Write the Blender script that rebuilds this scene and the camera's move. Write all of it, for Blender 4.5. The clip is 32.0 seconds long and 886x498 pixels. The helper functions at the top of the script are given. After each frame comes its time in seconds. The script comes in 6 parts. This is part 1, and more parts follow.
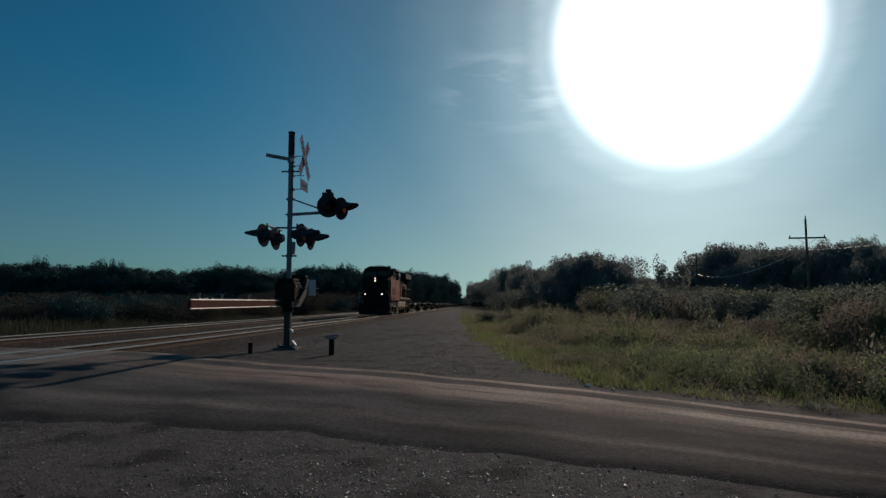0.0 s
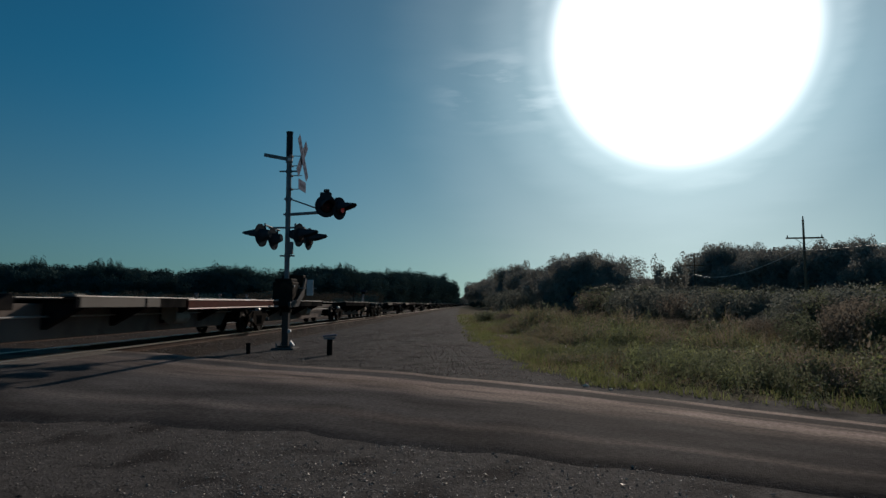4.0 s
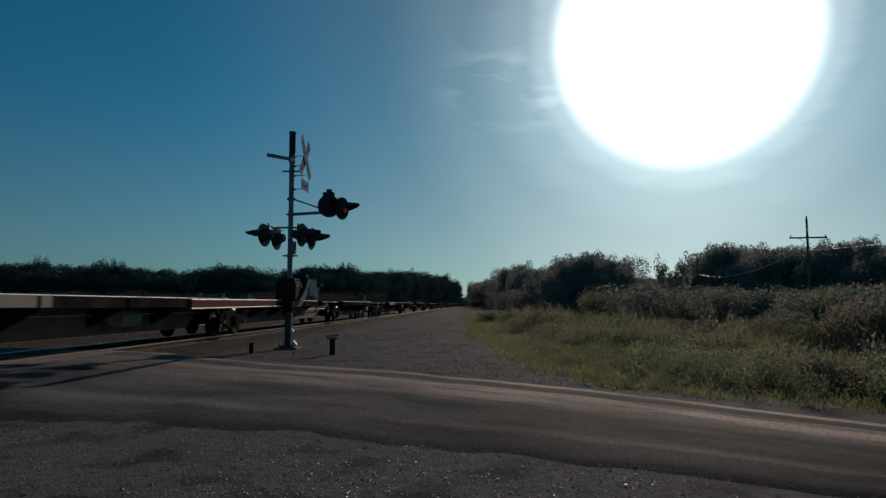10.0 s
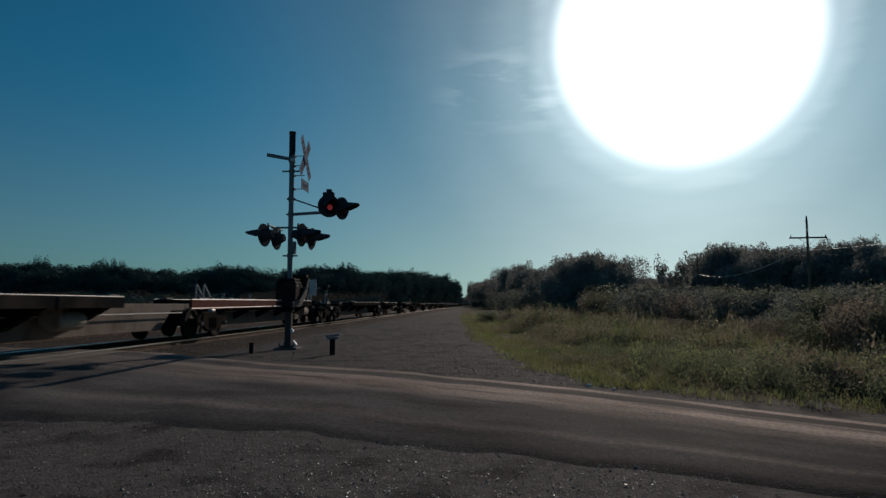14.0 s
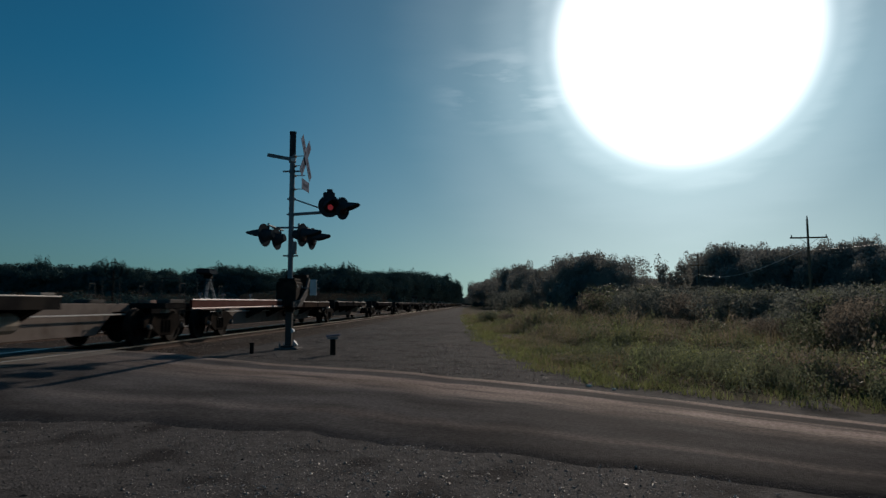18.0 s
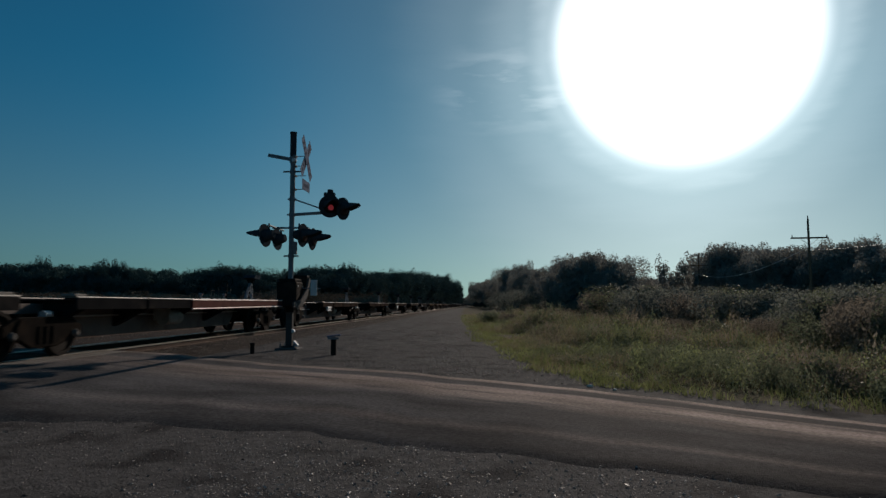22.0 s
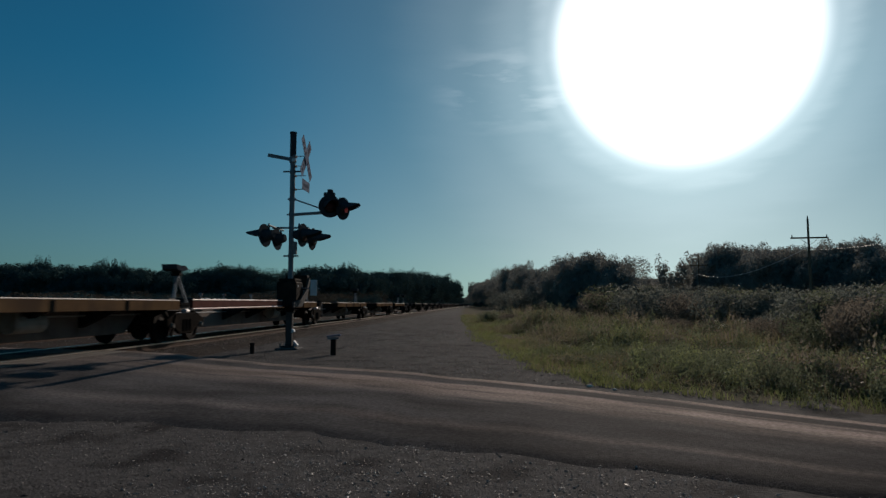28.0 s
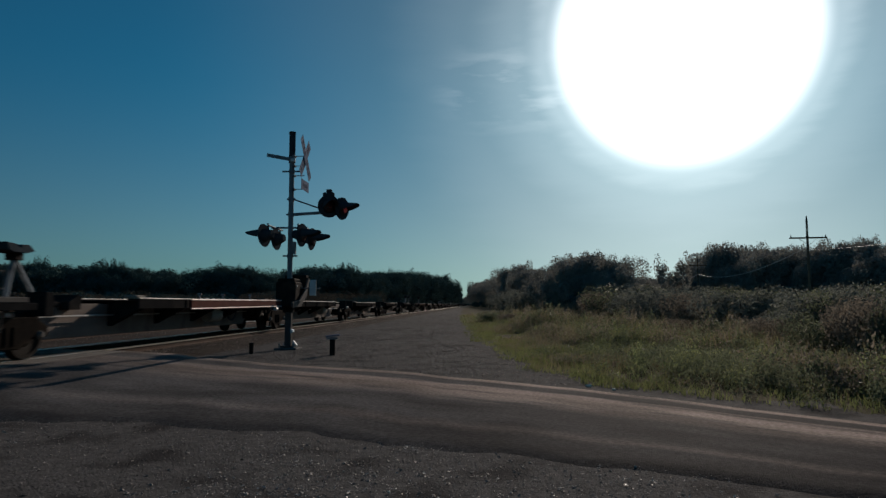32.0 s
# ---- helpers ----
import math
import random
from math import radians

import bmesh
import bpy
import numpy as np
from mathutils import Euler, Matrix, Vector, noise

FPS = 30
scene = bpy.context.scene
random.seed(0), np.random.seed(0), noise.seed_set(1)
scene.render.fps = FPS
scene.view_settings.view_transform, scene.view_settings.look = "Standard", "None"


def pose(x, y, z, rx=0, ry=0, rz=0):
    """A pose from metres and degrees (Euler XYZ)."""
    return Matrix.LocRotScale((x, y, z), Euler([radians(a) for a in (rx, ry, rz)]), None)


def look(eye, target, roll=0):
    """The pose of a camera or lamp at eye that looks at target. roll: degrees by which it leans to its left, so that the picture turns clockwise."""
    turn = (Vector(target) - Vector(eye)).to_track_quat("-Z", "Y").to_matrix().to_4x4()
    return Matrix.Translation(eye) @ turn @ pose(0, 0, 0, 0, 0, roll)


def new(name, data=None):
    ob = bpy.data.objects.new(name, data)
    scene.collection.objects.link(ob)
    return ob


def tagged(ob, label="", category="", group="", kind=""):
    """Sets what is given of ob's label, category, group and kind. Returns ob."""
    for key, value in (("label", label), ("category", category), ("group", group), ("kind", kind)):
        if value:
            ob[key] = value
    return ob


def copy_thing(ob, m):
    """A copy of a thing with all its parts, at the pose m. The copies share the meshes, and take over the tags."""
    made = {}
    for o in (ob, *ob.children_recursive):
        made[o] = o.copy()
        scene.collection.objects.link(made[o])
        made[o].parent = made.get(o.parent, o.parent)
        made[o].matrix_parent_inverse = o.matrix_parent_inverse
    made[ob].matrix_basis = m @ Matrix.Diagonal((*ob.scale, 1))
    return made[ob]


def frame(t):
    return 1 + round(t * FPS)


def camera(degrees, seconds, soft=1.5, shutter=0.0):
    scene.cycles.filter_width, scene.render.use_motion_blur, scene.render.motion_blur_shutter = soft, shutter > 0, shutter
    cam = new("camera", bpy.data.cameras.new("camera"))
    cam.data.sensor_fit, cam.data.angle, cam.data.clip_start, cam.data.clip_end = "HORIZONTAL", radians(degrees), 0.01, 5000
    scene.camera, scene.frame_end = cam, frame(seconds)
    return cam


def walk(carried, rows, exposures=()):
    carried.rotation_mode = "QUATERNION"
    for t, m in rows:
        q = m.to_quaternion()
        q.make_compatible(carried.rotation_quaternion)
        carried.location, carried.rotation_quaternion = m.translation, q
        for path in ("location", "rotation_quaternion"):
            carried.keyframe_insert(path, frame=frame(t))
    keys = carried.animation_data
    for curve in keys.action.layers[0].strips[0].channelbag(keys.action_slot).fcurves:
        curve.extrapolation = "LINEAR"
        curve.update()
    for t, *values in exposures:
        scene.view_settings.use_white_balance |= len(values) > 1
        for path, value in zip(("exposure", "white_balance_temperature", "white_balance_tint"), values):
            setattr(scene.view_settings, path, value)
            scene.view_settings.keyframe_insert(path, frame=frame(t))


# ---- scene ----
# World: +y runs along the railway away from the camera, x to the right, z up, z = 0 at the foot of the crossing signal.

# ---------------- camera ----------------
FOV = 70.0
EYE = (0.0, 0.0, 1.18)
YAW, PITCH = 2.98, 5.0          # degrees left of the railway, degrees above level
SHAKE = [  # seconds, small turn to the left and upwards in thousandths of a radian
    (0, -1.3, 0.3), (0.5, 1.3, 0.3), (1, 0.4, 0.3), (1.5, -1.3, 0.3), (2, -2.8, 0.3), (2.5, -4.1, 0.3), (3, -4.5, 0), (3.5, -4.1, 0.3),
    (5.5, -5.4, 0), (6, -2.8, 0), (6.5, 0, 0), (7, 0, 0), (7.5, 1.3, 0.3), (8, -1.3, 0), (8.5, -2.8, 0), (9, 0, 0), (14.5, 0, 0),
    (16.5, 0.2, 0.5), (17, 0, 0.3), (17.5, 0.2, 0), (18, 0.7, 0), (18.5, 1.3, 0.3), (19, 7.6, 0.6), (19.5, 5.4, 1.6), (20, 5.8, 2.2),
    (20.5, 4.5, 1.3), (21, 4.7, 0.7), (21.5, 4.1, 0.9), (22, 1.5, 0.4), (22.5, 1.3, 0.8), (23, -0.3, 0), (23.5, 0, 0.2), (24, 0, -0.6),
    (24.5, -1.3, -0.8), (25, -1.3, 0), (25.5, -1.2, 0), (27.5, 1.3, 0.3), (28, 1.3, 0.3), (28.5, 1.3, 0.8), (29, 2.7, 0.8), (29.5, 0.2, 0.3),
    (30, 2.7, 0.3), (30.5, 0.5, 0.3), (31, 1.3, 0.3), (31.5, 0.1, 0.3), (32, 0, 0.3)]


def cam_pose(left, up):
    return pose(*EYE, 90 + PITCH + math.degrees(up / 1000), 0, YAW + math.degrees(left / 1000))


cam = camera(FOV, 32.0, soft=1.4, shutter=0.2)
walk(cam, [(t, cam_pose(a, b)) for t, a, b in SHAKE])

# ---------------- sun and sky ----------------
SUN_AZ, SUN_EL = 18.3, 21.9      # degrees to the right of the railway, above the horizon
SUN = Vector((math.sin(radians(SUN_AZ)) * math.cos(radians(SUN_EL)), math.cos(radians(SUN_AZ)) * math.cos(radians(SUN_EL)), math.sin(radians(SUN_EL))))
scene.view_settings.exposure = 0.0

sun = new("sun", bpy.data.lights.new("sun", "SUN"))
sun.data.energy, sun.data.angle, sun.data.color = 2.9, radians(0.6), (1.0, 0.85, 0.72)
sun.matrix_world = look(SUN * 50, (0, 0, 0))


def make_world():
    w = bpy.data.worlds.new("sky")
    scene.world = w
    w.use_nodes = True
    nt = w.node_tree
    N, L = nt.nodes, nt.links
    bg = N["Background"]
    bg.inputs["Strength"].default_value = 1.0
    sky = N.new("ShaderNodeTexSky")
    sky.sky_type, sky.sun_disc = "NISHITA", False
    sky.sun_elevation, sky.sun_rotation = radians(SUN_EL), radians(SUN_AZ)
    sky.air_density, sky.dust_density, sky.ozone_density = 1.0, 0.6, 2.0
    tc = N.new("ShaderNodeTexCoord")

    def math_node(op, a, b=None, c=None):
        n = N.new("ShaderNodeMath")
        n.operation = op
        for i, v in enumerate((a, b, c)):
            if v is None:
                continue
            if isinstance(v, (int, float)):
                n.inputs[i].default_value = v
            else:
                L.new(v, n.inputs[i])
        return n.outputs[0]

    def dot(v):
        n = N.new("ShaderNodeVectorMath")
        n.operation = "DOT_PRODUCT"
        L.new(tc.outputs["Generated"], n.inputs[0])
        n.inputs[1].default_value = v
        return n.outputs["Value"]

    # angle from the sun in degrees
    ang = math_node("MULTIPLY", math_node("ARCCOSINE", math_node("MINIMUM", dot(SUN), 1.0)), 180 / math.pi)
    # thin wispy cloud streaks
    mp = N.new("ShaderNodeMapping")
    mp.inputs["Scale"].default_value = (4, 4, 20)
    L.new(tc.outputs["Generated"], mp.inputs[0])
    nz = N.new("ShaderNodeTexNoise")
    nz.inputs["Scale"].default_value, nz.inputs["Detail"].default_value = 2.2, 6
    L.new(mp.outputs[0], nz.inputs["Vector"])
    wob = math_node("MULTIPLY", math_node("SUBTRACT", nz.outputs["Fac"], 0.5), 2.2)
    ang2 = math_node("ADD", ang, wob)
    # glare round the sun: blown out core, then a long grey falloff
    ramp = N.new("ShaderNodeValToRGB")
    ramp.color_ramp.interpolation = "EASE"
    el = ramp.color_ramp.elements
    stops = GLOW_STOPS
    while len(el) < len(stops):
        el.new(0.5)
    for e, (p, c) in zip(el, stops):
        e.position, e.color = p / 60, (*c, 1)
    L.new(math_node("DIVIDE", ang2, 60.0), ramp.inputs[0])
    core = N.new("ShaderNodeMapRange")
    core.interpolation_type = "SMOOTHSTEP"
    core.inputs["From Min"].default_value, core.inputs["From Max"].default_value = 11.1, 7.9
    core.inputs["To Min"].default_value, core.inputs["To Max"].default_value = 0.0, 1.0
    L.new(ang, core.inputs["Value"])
    # wisps lie only in a cluster to one side of the sun
    wisp = None
    for az, elv, wid, amp in WISPS:
        d = (math.sin(radians(az)) * math.cos(radians(elv)), math.cos(radians(az)) * math.cos(radians(elv)), math.sin(radians(elv)))
        a = math_node("MULTIPLY", math_node("ARCCOSINE", math_node("MINIMUM", dot(d), 1.0)), 180 / math.pi)
        g = math_node("MULTIPLY", math_node("POWER", 2.718, math_node("MULTIPLY", math_node("MULTIPLY", a, a), -1 / (wid * wid))), amp)
        wisp = g if wisp is None else math_node("ADD", wisp, g)
    mask = N.new("ShaderNodeMapRange")
    mask.inputs["From Min"].default_value, mask.inputs["From Max"].default_value = 0.48, 0.66
    L.new(nz.outputs["Fac"], mask.inputs["Value"])
    wisp = math_node("MULTIPLY", wisp, mask.outputs[0])

    def mix(mode, a, b, f=1.0):
        n = N.new("ShaderNodeMix")
        n.data_type, n.blend_type = "RGBA", mode
        n.inputs[0].default_value = f
        for sock, v in ((n.inputs[6], a), (n.inputs[7], b)):
            if isinstance(v, tuple):
                sock.default_value = (*v, 1)
            else:
                L.new(v, sock)
        return n.outputs[2]

    def grey(v):
        n = N.new("ShaderNodeCombineColor")
        for i in range(3):
            L.new(v, n.inputs[i])
        return n.outputs[0]

    sepz = N.new("ShaderNodeSeparateXYZ")
    L.new(tc.outputs["Generated"], sepz.inputs[0])
    low = N.new("ShaderNodeMapRange")
    low.interpolation_type = "SMOOTHSTEP"
    low.inputs["From Min"].default_value, low.inputs["From Max"].default_value = 0.36, -0.02
    L.new(sepz.outputs["Z"], low.inputs["Value"])
    base = mix("MULTIPLY", sky.outputs[0], SKY_TINT)
    bw = N.new("ShaderNodeRGBToBW")
    L.new(base, bw.inputs[0])
    greyed = mix("MULTIPLY", grey(bw.outputs[0]), (0.98, 1.0, 1.06))
    base = mix("MIX", base, greyed)
    near = N.new("ShaderNodeMapRange")
    near.interpolation_type = "SMOOTHSTEP"
    near.inputs["From Min"].default_value, near.inputs["From Max"].default_value = 42.0, 8.0
    L.new(ang, near.inputs["Value"])
    L.new(math_node("MINIMUM", math_node("ADD", math_node("MULTIPLY", low.outputs[0], 0.42), math_node("MULTIPLY", near.outputs[0], 0.42)), 0.97), base.node.inputs[0])
    base = mix("ADD", base, ramp.outputs[0])
    base = mix("ADD", base, grey(math_node("MULTIPLY", core.outputs[0], 1.6)))
    base = mix("ADD", base, grey(wisp))
    # pale haze low over the horizon
    haze = mix("MIX", (0, 0, 0), HAZE)
    hz = haze.node
    side = N.new("ShaderNodeMapRange")
    side.interpolation_type = "SMOOTHSTEP"
    side.inputs["From Min"].default_value, side.inputs["From Max"].default_value = 66.0, 26.0
    L.new(ang, side.inputs["Value"])
    L.new(math_node("MULTIPLY", low.outputs[0], side.outputs[0]), hz.inputs[0])
    base = mix("ADD", base, haze)
    L.new(base, bg.inputs[0])


HAZE = (0.022, 0.016, 0.021)
SKY_TINT = (0.0058, 0.0322, 0.0405)
GLOW_STOPS = [(0, (0.5, 0.5, 0.5)), (11, (0.33, 0.335, 0.345)), (13, (0.165, 0.165, 0.172)), (18, (0.072, 0.068, 0.071)), (26, (0.018, 0.016, 0.018)), (45, (0, 0, 0))]
WISPS = [(2.8, 19.2, 3.0, 0.22), (-1.0, 19.2, 2.0, 0.11), (6.6, 17.6, 1.5, 0.2), (7.0, 13.4, 1.3, 0.08)]
make_world()

# ---------------- materials ----------------
def material(name, c1, c2, scale=6.0, rough=0.7, metal=0.0, bump=0.2, bump_scale=60.0, c3=None, stain=0.8, stain_at=0.62, rand=0.0, translucent=0.0, spec=0.02, emit=0.0, stretch=(1, 1, 1)):
    """Two colours mixed by a coarse noise, a third in stains, a fine bump; rand: shift of brightness per object."""
    m = bpy.data.materials.new(name)
    m.use_nodes = True
    nt = m.node_tree
    N, L = nt.nodes, nt.links
    b = N["Principled BSDF"]
    tc = N.new("ShaderNodeTexCoord")
    mp = N.new("ShaderNodeMapping")
    mp.inputs["Scale"].default_value = stretch
    L.new(tc.outputs["Object"], mp.inputs[0])
    n1 = N.new("ShaderNodeTexNoise")
    n1.inputs["Scale"].default_value, n1.inputs["Detail"].default_value, n1.inputs["Roughness"].default_value = scale, 5, 0.65
    L.new(mp.outputs[0], n1.inputs["Vector"])
    r = N.new("ShaderNodeValToRGB")
    r.color_ramp.elements[0].position, r.color_ramp.elements[1].position = 0.32, 0.68
    r.color_ramp.elements[0].color, r.color_ramp.elements[1].color = (*c1, 1), (*c2, 1)
    L.new(n1.outputs["Fac"], r.inputs[0])
    out = r.outputs[0]
    if c3:
        n2 = N.new("ShaderNodeTexNoise")
        n2.inputs["Scale"].default_value, n2.inputs["Detail"].default_value = stain, 6
        L.new(mp.outputs[0], n2.inputs["Vector"])
        mr = N.new("ShaderNodeMapRange")
        mr.inputs["From Min"].default_value, mr.inputs["From Max"].default_value = stain_at - 0.1, stain_at + 0.06
        L.new(n2.outputs["Fac"], mr.inputs["Value"])
        mx = N.new("ShaderNodeMix")
        mx.data_type = "RGBA"
        L.new(mr.outputs[0], mx.inputs[0])
        L.new(out, mx.inputs[6])
        mx.inputs[7].default_value = (*c3, 1)
        out = mx.outputs[2]
    if rand:
        oi = N.new("ShaderNodeObjectInfo")
        geo = N.new("ShaderNodeNewGeometry")
        ad = N.new("ShaderNodeMath")
        ad.operation = "ADD"
        L.new(oi.outputs["Random"], ad.inputs[0])
        L.new(geo.outputs["Random Per Island"], ad.inputs[1])
        mr = N.new("ShaderNodeMapRange")
        mr.inputs["From Max"].default_value = 2.0
        mr.inputs["To Min"].default_value, mr.inputs["To Max"].default_value = 1 - rand, 1 + rand
        L.new(ad.outputs[0], mr.inputs["Value"])
        hv = N.new("ShaderNodeHueSaturation")
        L.new(mr.outputs[0], hv.inputs["Value"])
        L.new(out, hv.inputs["Color"])
        out = hv.outputs[0]
    L.new(out, b.inputs["Base Color"])
    b.inputs["Roughness"].default_value, b.inputs["Metallic"].default_value = rough, metal
    b.inputs["Specular IOR Level"].default_value = spec
    if bump:
        n3 = N.new("ShaderNodeTexNoise")
        n3.inputs["Scale"].default_value, n3.inputs["Detail"].default_value = bump_scale, 4
        L.new(tc.outputs["Object"], n3.inputs["Vector"])
        bp = N.new("ShaderNodeBump")
        bp.inputs["Strength"].default_value, bp.inputs["Distance"].default_value = bump, 0.02
        L.new(n3.outputs["Fac"], bp.inputs["Height"])
        L.new(bp.outputs[0], b.inputs["Normal"])
    if translucent:
        tr = N.new("ShaderNodeBsdfTranslucent")
        share = N.new("ShaderNodeMix")
        share.data_type, share.blend_type = "RGBA", "MULTIPLY"
        share.inputs[0].default_value = 1.0
        L.new(out, share.inputs[6])
        share.inputs[7].default_value = (translucent, translucent, translucent, 1)
        L.new(share.outputs[2], tr.inputs["Color"])
        ms = N.new("ShaderNodeAddShader")
        L.new(b.outputs[0], ms.inputs[0])
        L.new(tr.outputs[0], ms.inputs[1])
        L.new(ms.outputs[0], N["Material Output"].inputs["Surface"])
    return m


def glow(name, colour, strength):
    m = bpy.data.materials.new(name)
    m.use_nodes = True
    b = m.node_tree.nodes["Principled BSDF"]
    b.inputs["Base Color"].default_value = (*colour, 1)
    b.inputs["Emission Color"].default_value = (*colour, 1)
    b.inputs["Emission Strength"].default_value = strength
    return m


def glass(name, colour, rough=0.05, transmission=0.9, spec=0.5):
    m = bpy.data.materials.new(name)
    m.use_nodes = True
    b = m.node_tree.nodes["Principled BSDF"]
    b.inputs["Base Color"].default_value = (*colour, 1)
    b.inputs["Roughness"].default_value, b.inputs["Transmission Weight"].default_value, b.inputs["IOR"].default_value = rough, transmission, 1.45
    b.inputs["Specular IOR Level"].default_value = spec
    return m


M = {}
M["gravel"] = material("gravel_dirt", (0.05, 0.0465, 0.0445), (0.11, 0.102, 0.097), 11.0, 0.95, bump=0.55, bump_scale=45, c3=(0.034, 0.031, 0.030), stain=1.7, stain_at=0.6)
M["soil"] = material("grassy_soil", (0.0448, 0.0392, 0.01971), (0.07616, 0.06272, 0.03136), 0.5, 0.95, bump=0.8, bump_scale=10, c3=(0.08064, 0.0588, 0.04032), stain=0.08)
M["ballast"] = material("ballast_bed", (0.03193, 0.02586, 0.0222), (0.05806, 0.04763, 0.04049), 9, 0.95, bump=1.0, bump_scale=24, c3=(0.02323, 0.01769, 0.01437), stain=0.7)
M["stone"] = material("crushed_stone", (0.105, 0.086, 0.077), (0.215, 0.178, 0.16), 8, 0.6, bump=0.3, bump_scale=40, rand=0.5, spec=0.08)
M["stonelight"] = material("pale_crushed_stone", (0.17, 0.148, 0.128), (0.37, 0.322, 0.28), 8, 0.5, bump=0.3, bump_scale=40, rand=0.5, spec=0.07)
M["asphalt"] = None
M["rail"] = material("rail_steel", (0.055, 0.037, 0.029), (0.085, 0.058, 0.046), 5, 0.6, 0.1, 0.15, 60, c3=(0.045, 0.027, 0.019), stain=2)
M["railhead"] = material("polished_rail_head", (0.72, 0.64, 0.56), (0.85, 0.77, 0.68), 3, 0.3, 1.0, 0.05, 30, stretch=(1, 0.05, 1))
M["tie"] = material("weathered_tie", (0.042, 0.033, 0.027), (0.084, 0.069, 0.06), 4, 0.9, bump=0.6, bump_scale=25, rand=0.3, stretch=(0.3, 3, 3))
M["panel"] = material("crossing_panel", (0.1229, 0.1106, 0.1013), (0.1843, 0.172, 0.1535), 2, 0.8, bump=0.4, bump_scale=30, c3=(0.06143, 0.05528, 0.04914), stain=1.2)
M["orange"] = material("orange_paint", (0.245, 0.103, 0.069), (0.31, 0.138, 0.093), 1.5, 0.45, bump=0.08, bump_scale=6, c3=(0.26, 0.155, 0.108), stain=0.9)
# darkened orange: the nose's unlit side put into the colour; also used for seams
M["nosefront"] = material("shade_dark_nose_paint", (0.03, 0.015, 0.013), (0.048, 0.023, 0.019), 2.5, 0.6, bump=0.1, c3=(0.025, 0.018, 0.016), stain=1.4)
M["blackpaint"] = material("dark_green_paint", (0.013, 0.014, 0.014), (0.022, 0.023, 0.022), 2, 0.5, bump=0.08, c3=(0.035, 0.03, 0.028), stain=1.1, spec=0.0)
M["greypaint"] = material("dusty_grey_paint", (0.05902, 0.05533, 0.05349), (0.08854, 0.08302, 0.0793), 1.6, 0.6, bump=0.1, c3=(0.03689, 0.03135, 0.02766), stain=1.2)
M["tankpaint"] = material("dusty_tank_paint", (0.22, 0.155, 0.105), (0.29, 0.212, 0.145), 1.2, 0.6, bump=0.12, c3=(0.13, 0.095, 0.068), stain=0.8)
M["hoodgrey"] = material("dusty_pale_grey_paint", (0.17, 0.155, 0.142), (0.24, 0.222, 0.205), 1.3, 0.6, bump=0.1, c3=(0.12, 0.10, 0.085), stain=0.9)
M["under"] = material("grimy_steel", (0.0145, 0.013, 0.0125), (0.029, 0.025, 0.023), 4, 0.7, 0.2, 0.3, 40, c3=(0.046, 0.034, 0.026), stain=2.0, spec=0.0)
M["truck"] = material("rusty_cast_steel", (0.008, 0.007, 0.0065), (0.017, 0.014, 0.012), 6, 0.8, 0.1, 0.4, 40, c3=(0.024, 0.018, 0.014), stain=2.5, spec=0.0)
M["wheel"] = material("wheel_steel", (0.016, 0.014, 0.013), (0.03, 0.026, 0.023), 5, 0.6, 0.2, 0.2, 40, spec=0.0)
M["cap"] = material("bearing_cap", (0.09, 0.085, 0.08), (0.14, 0.13, 0.12), 8, 0.5, 0.3, 0.05, 60)
M["cap2"] = material("dusty_bare_tank", (0.27, 0.235, 0.195), (0.36, 0.31, 0.26), 3, 0.6, 0.0, 0.06, 40, c3=(0.2, 0.16, 0.13), stain=2.0, spec=0.0)
M["chrome"] = material("bare_metal", (0.36, 0.35, 0.335), (0.46, 0.44, 0.425), 8, 0.45, 0.6, 0.05, 60)
M["carblack"] = material("black_car_paint", (0.013, 0.013, 0.0135), (0.022, 0.021, 0.021), 2, 0.55, bump=0.15, c3=(0.034, 0.03, 0.027), stain=1.2, spec=0.0)
M["carbrown"] = material("brown_car_paint", (0.034, 0.026, 0.022), (0.055, 0.041, 0.034), 1.5, 0.6, bump=0.15, c3=(0.07, 0.046, 0.033), stain=1.0, stain_at=0.68, spec=0.0)
M["cartan"] = material("tan_car_paint", (0.135, 0.112, 0.1), (0.18, 0.152, 0.135), 1.4, 0.6, bump=0.15, c3=(0.09, 0.072, 0.062), stain=1.0)
M["caryellow"] = material("brown_yellow_paint", (0.095, 0.06, 0.036), (0.13, 0.084, 0.048), 1.4, 0.6, bump=0.15, c3=(0.07, 0.048, 0.034), stain=1.0, spec=0.0)
M["beam"] = material("worn_deck_edge", (0.1881, 0.1683, 0.1485), (0.2574, 0.2376, 0.2129), 1.2, 0.6, bump=0.15, c3=(0.1089, 0.0792, 0.0594), stain=1.0, stretch=(1, 0.3, 1))
# pale colour paints the grazing sun glint on the deck flange
M["lip"] = material("glint_deck_lip", (0.46, 0.41, 0.36), (0.58, 0.52, 0.46), 2, 0.5, 0.0, 0.06, 40, c3=(0.3, 0.23, 0.17), stain=1.5, spec=0.1)
M["pinkpaint"] = material("faded_red_paint", (0.18, 0.12, 0.102), (0.235, 0.165, 0.142), 1.5, 0.6, bump=0.12)
M["mast"] = material("aluminium_mast", (0.165, 0.185, 0.2), (0.23, 0.25, 0.27), 3, 0.55, 0.1, 0.15, 60, c3=(0.12, 0.125, 0.13), stain=2, spec=0.0)
M["signalblack"] = material("black_signal_paint", (0.036, 0.043, 0.05), (0.055, 0.064, 0.073), 4, 0.6, bump=0.1, spec=0.0)
M["redlens"] = glass("red_lens", (0.05, 0.007, 0.009), 0.45, 0.2)
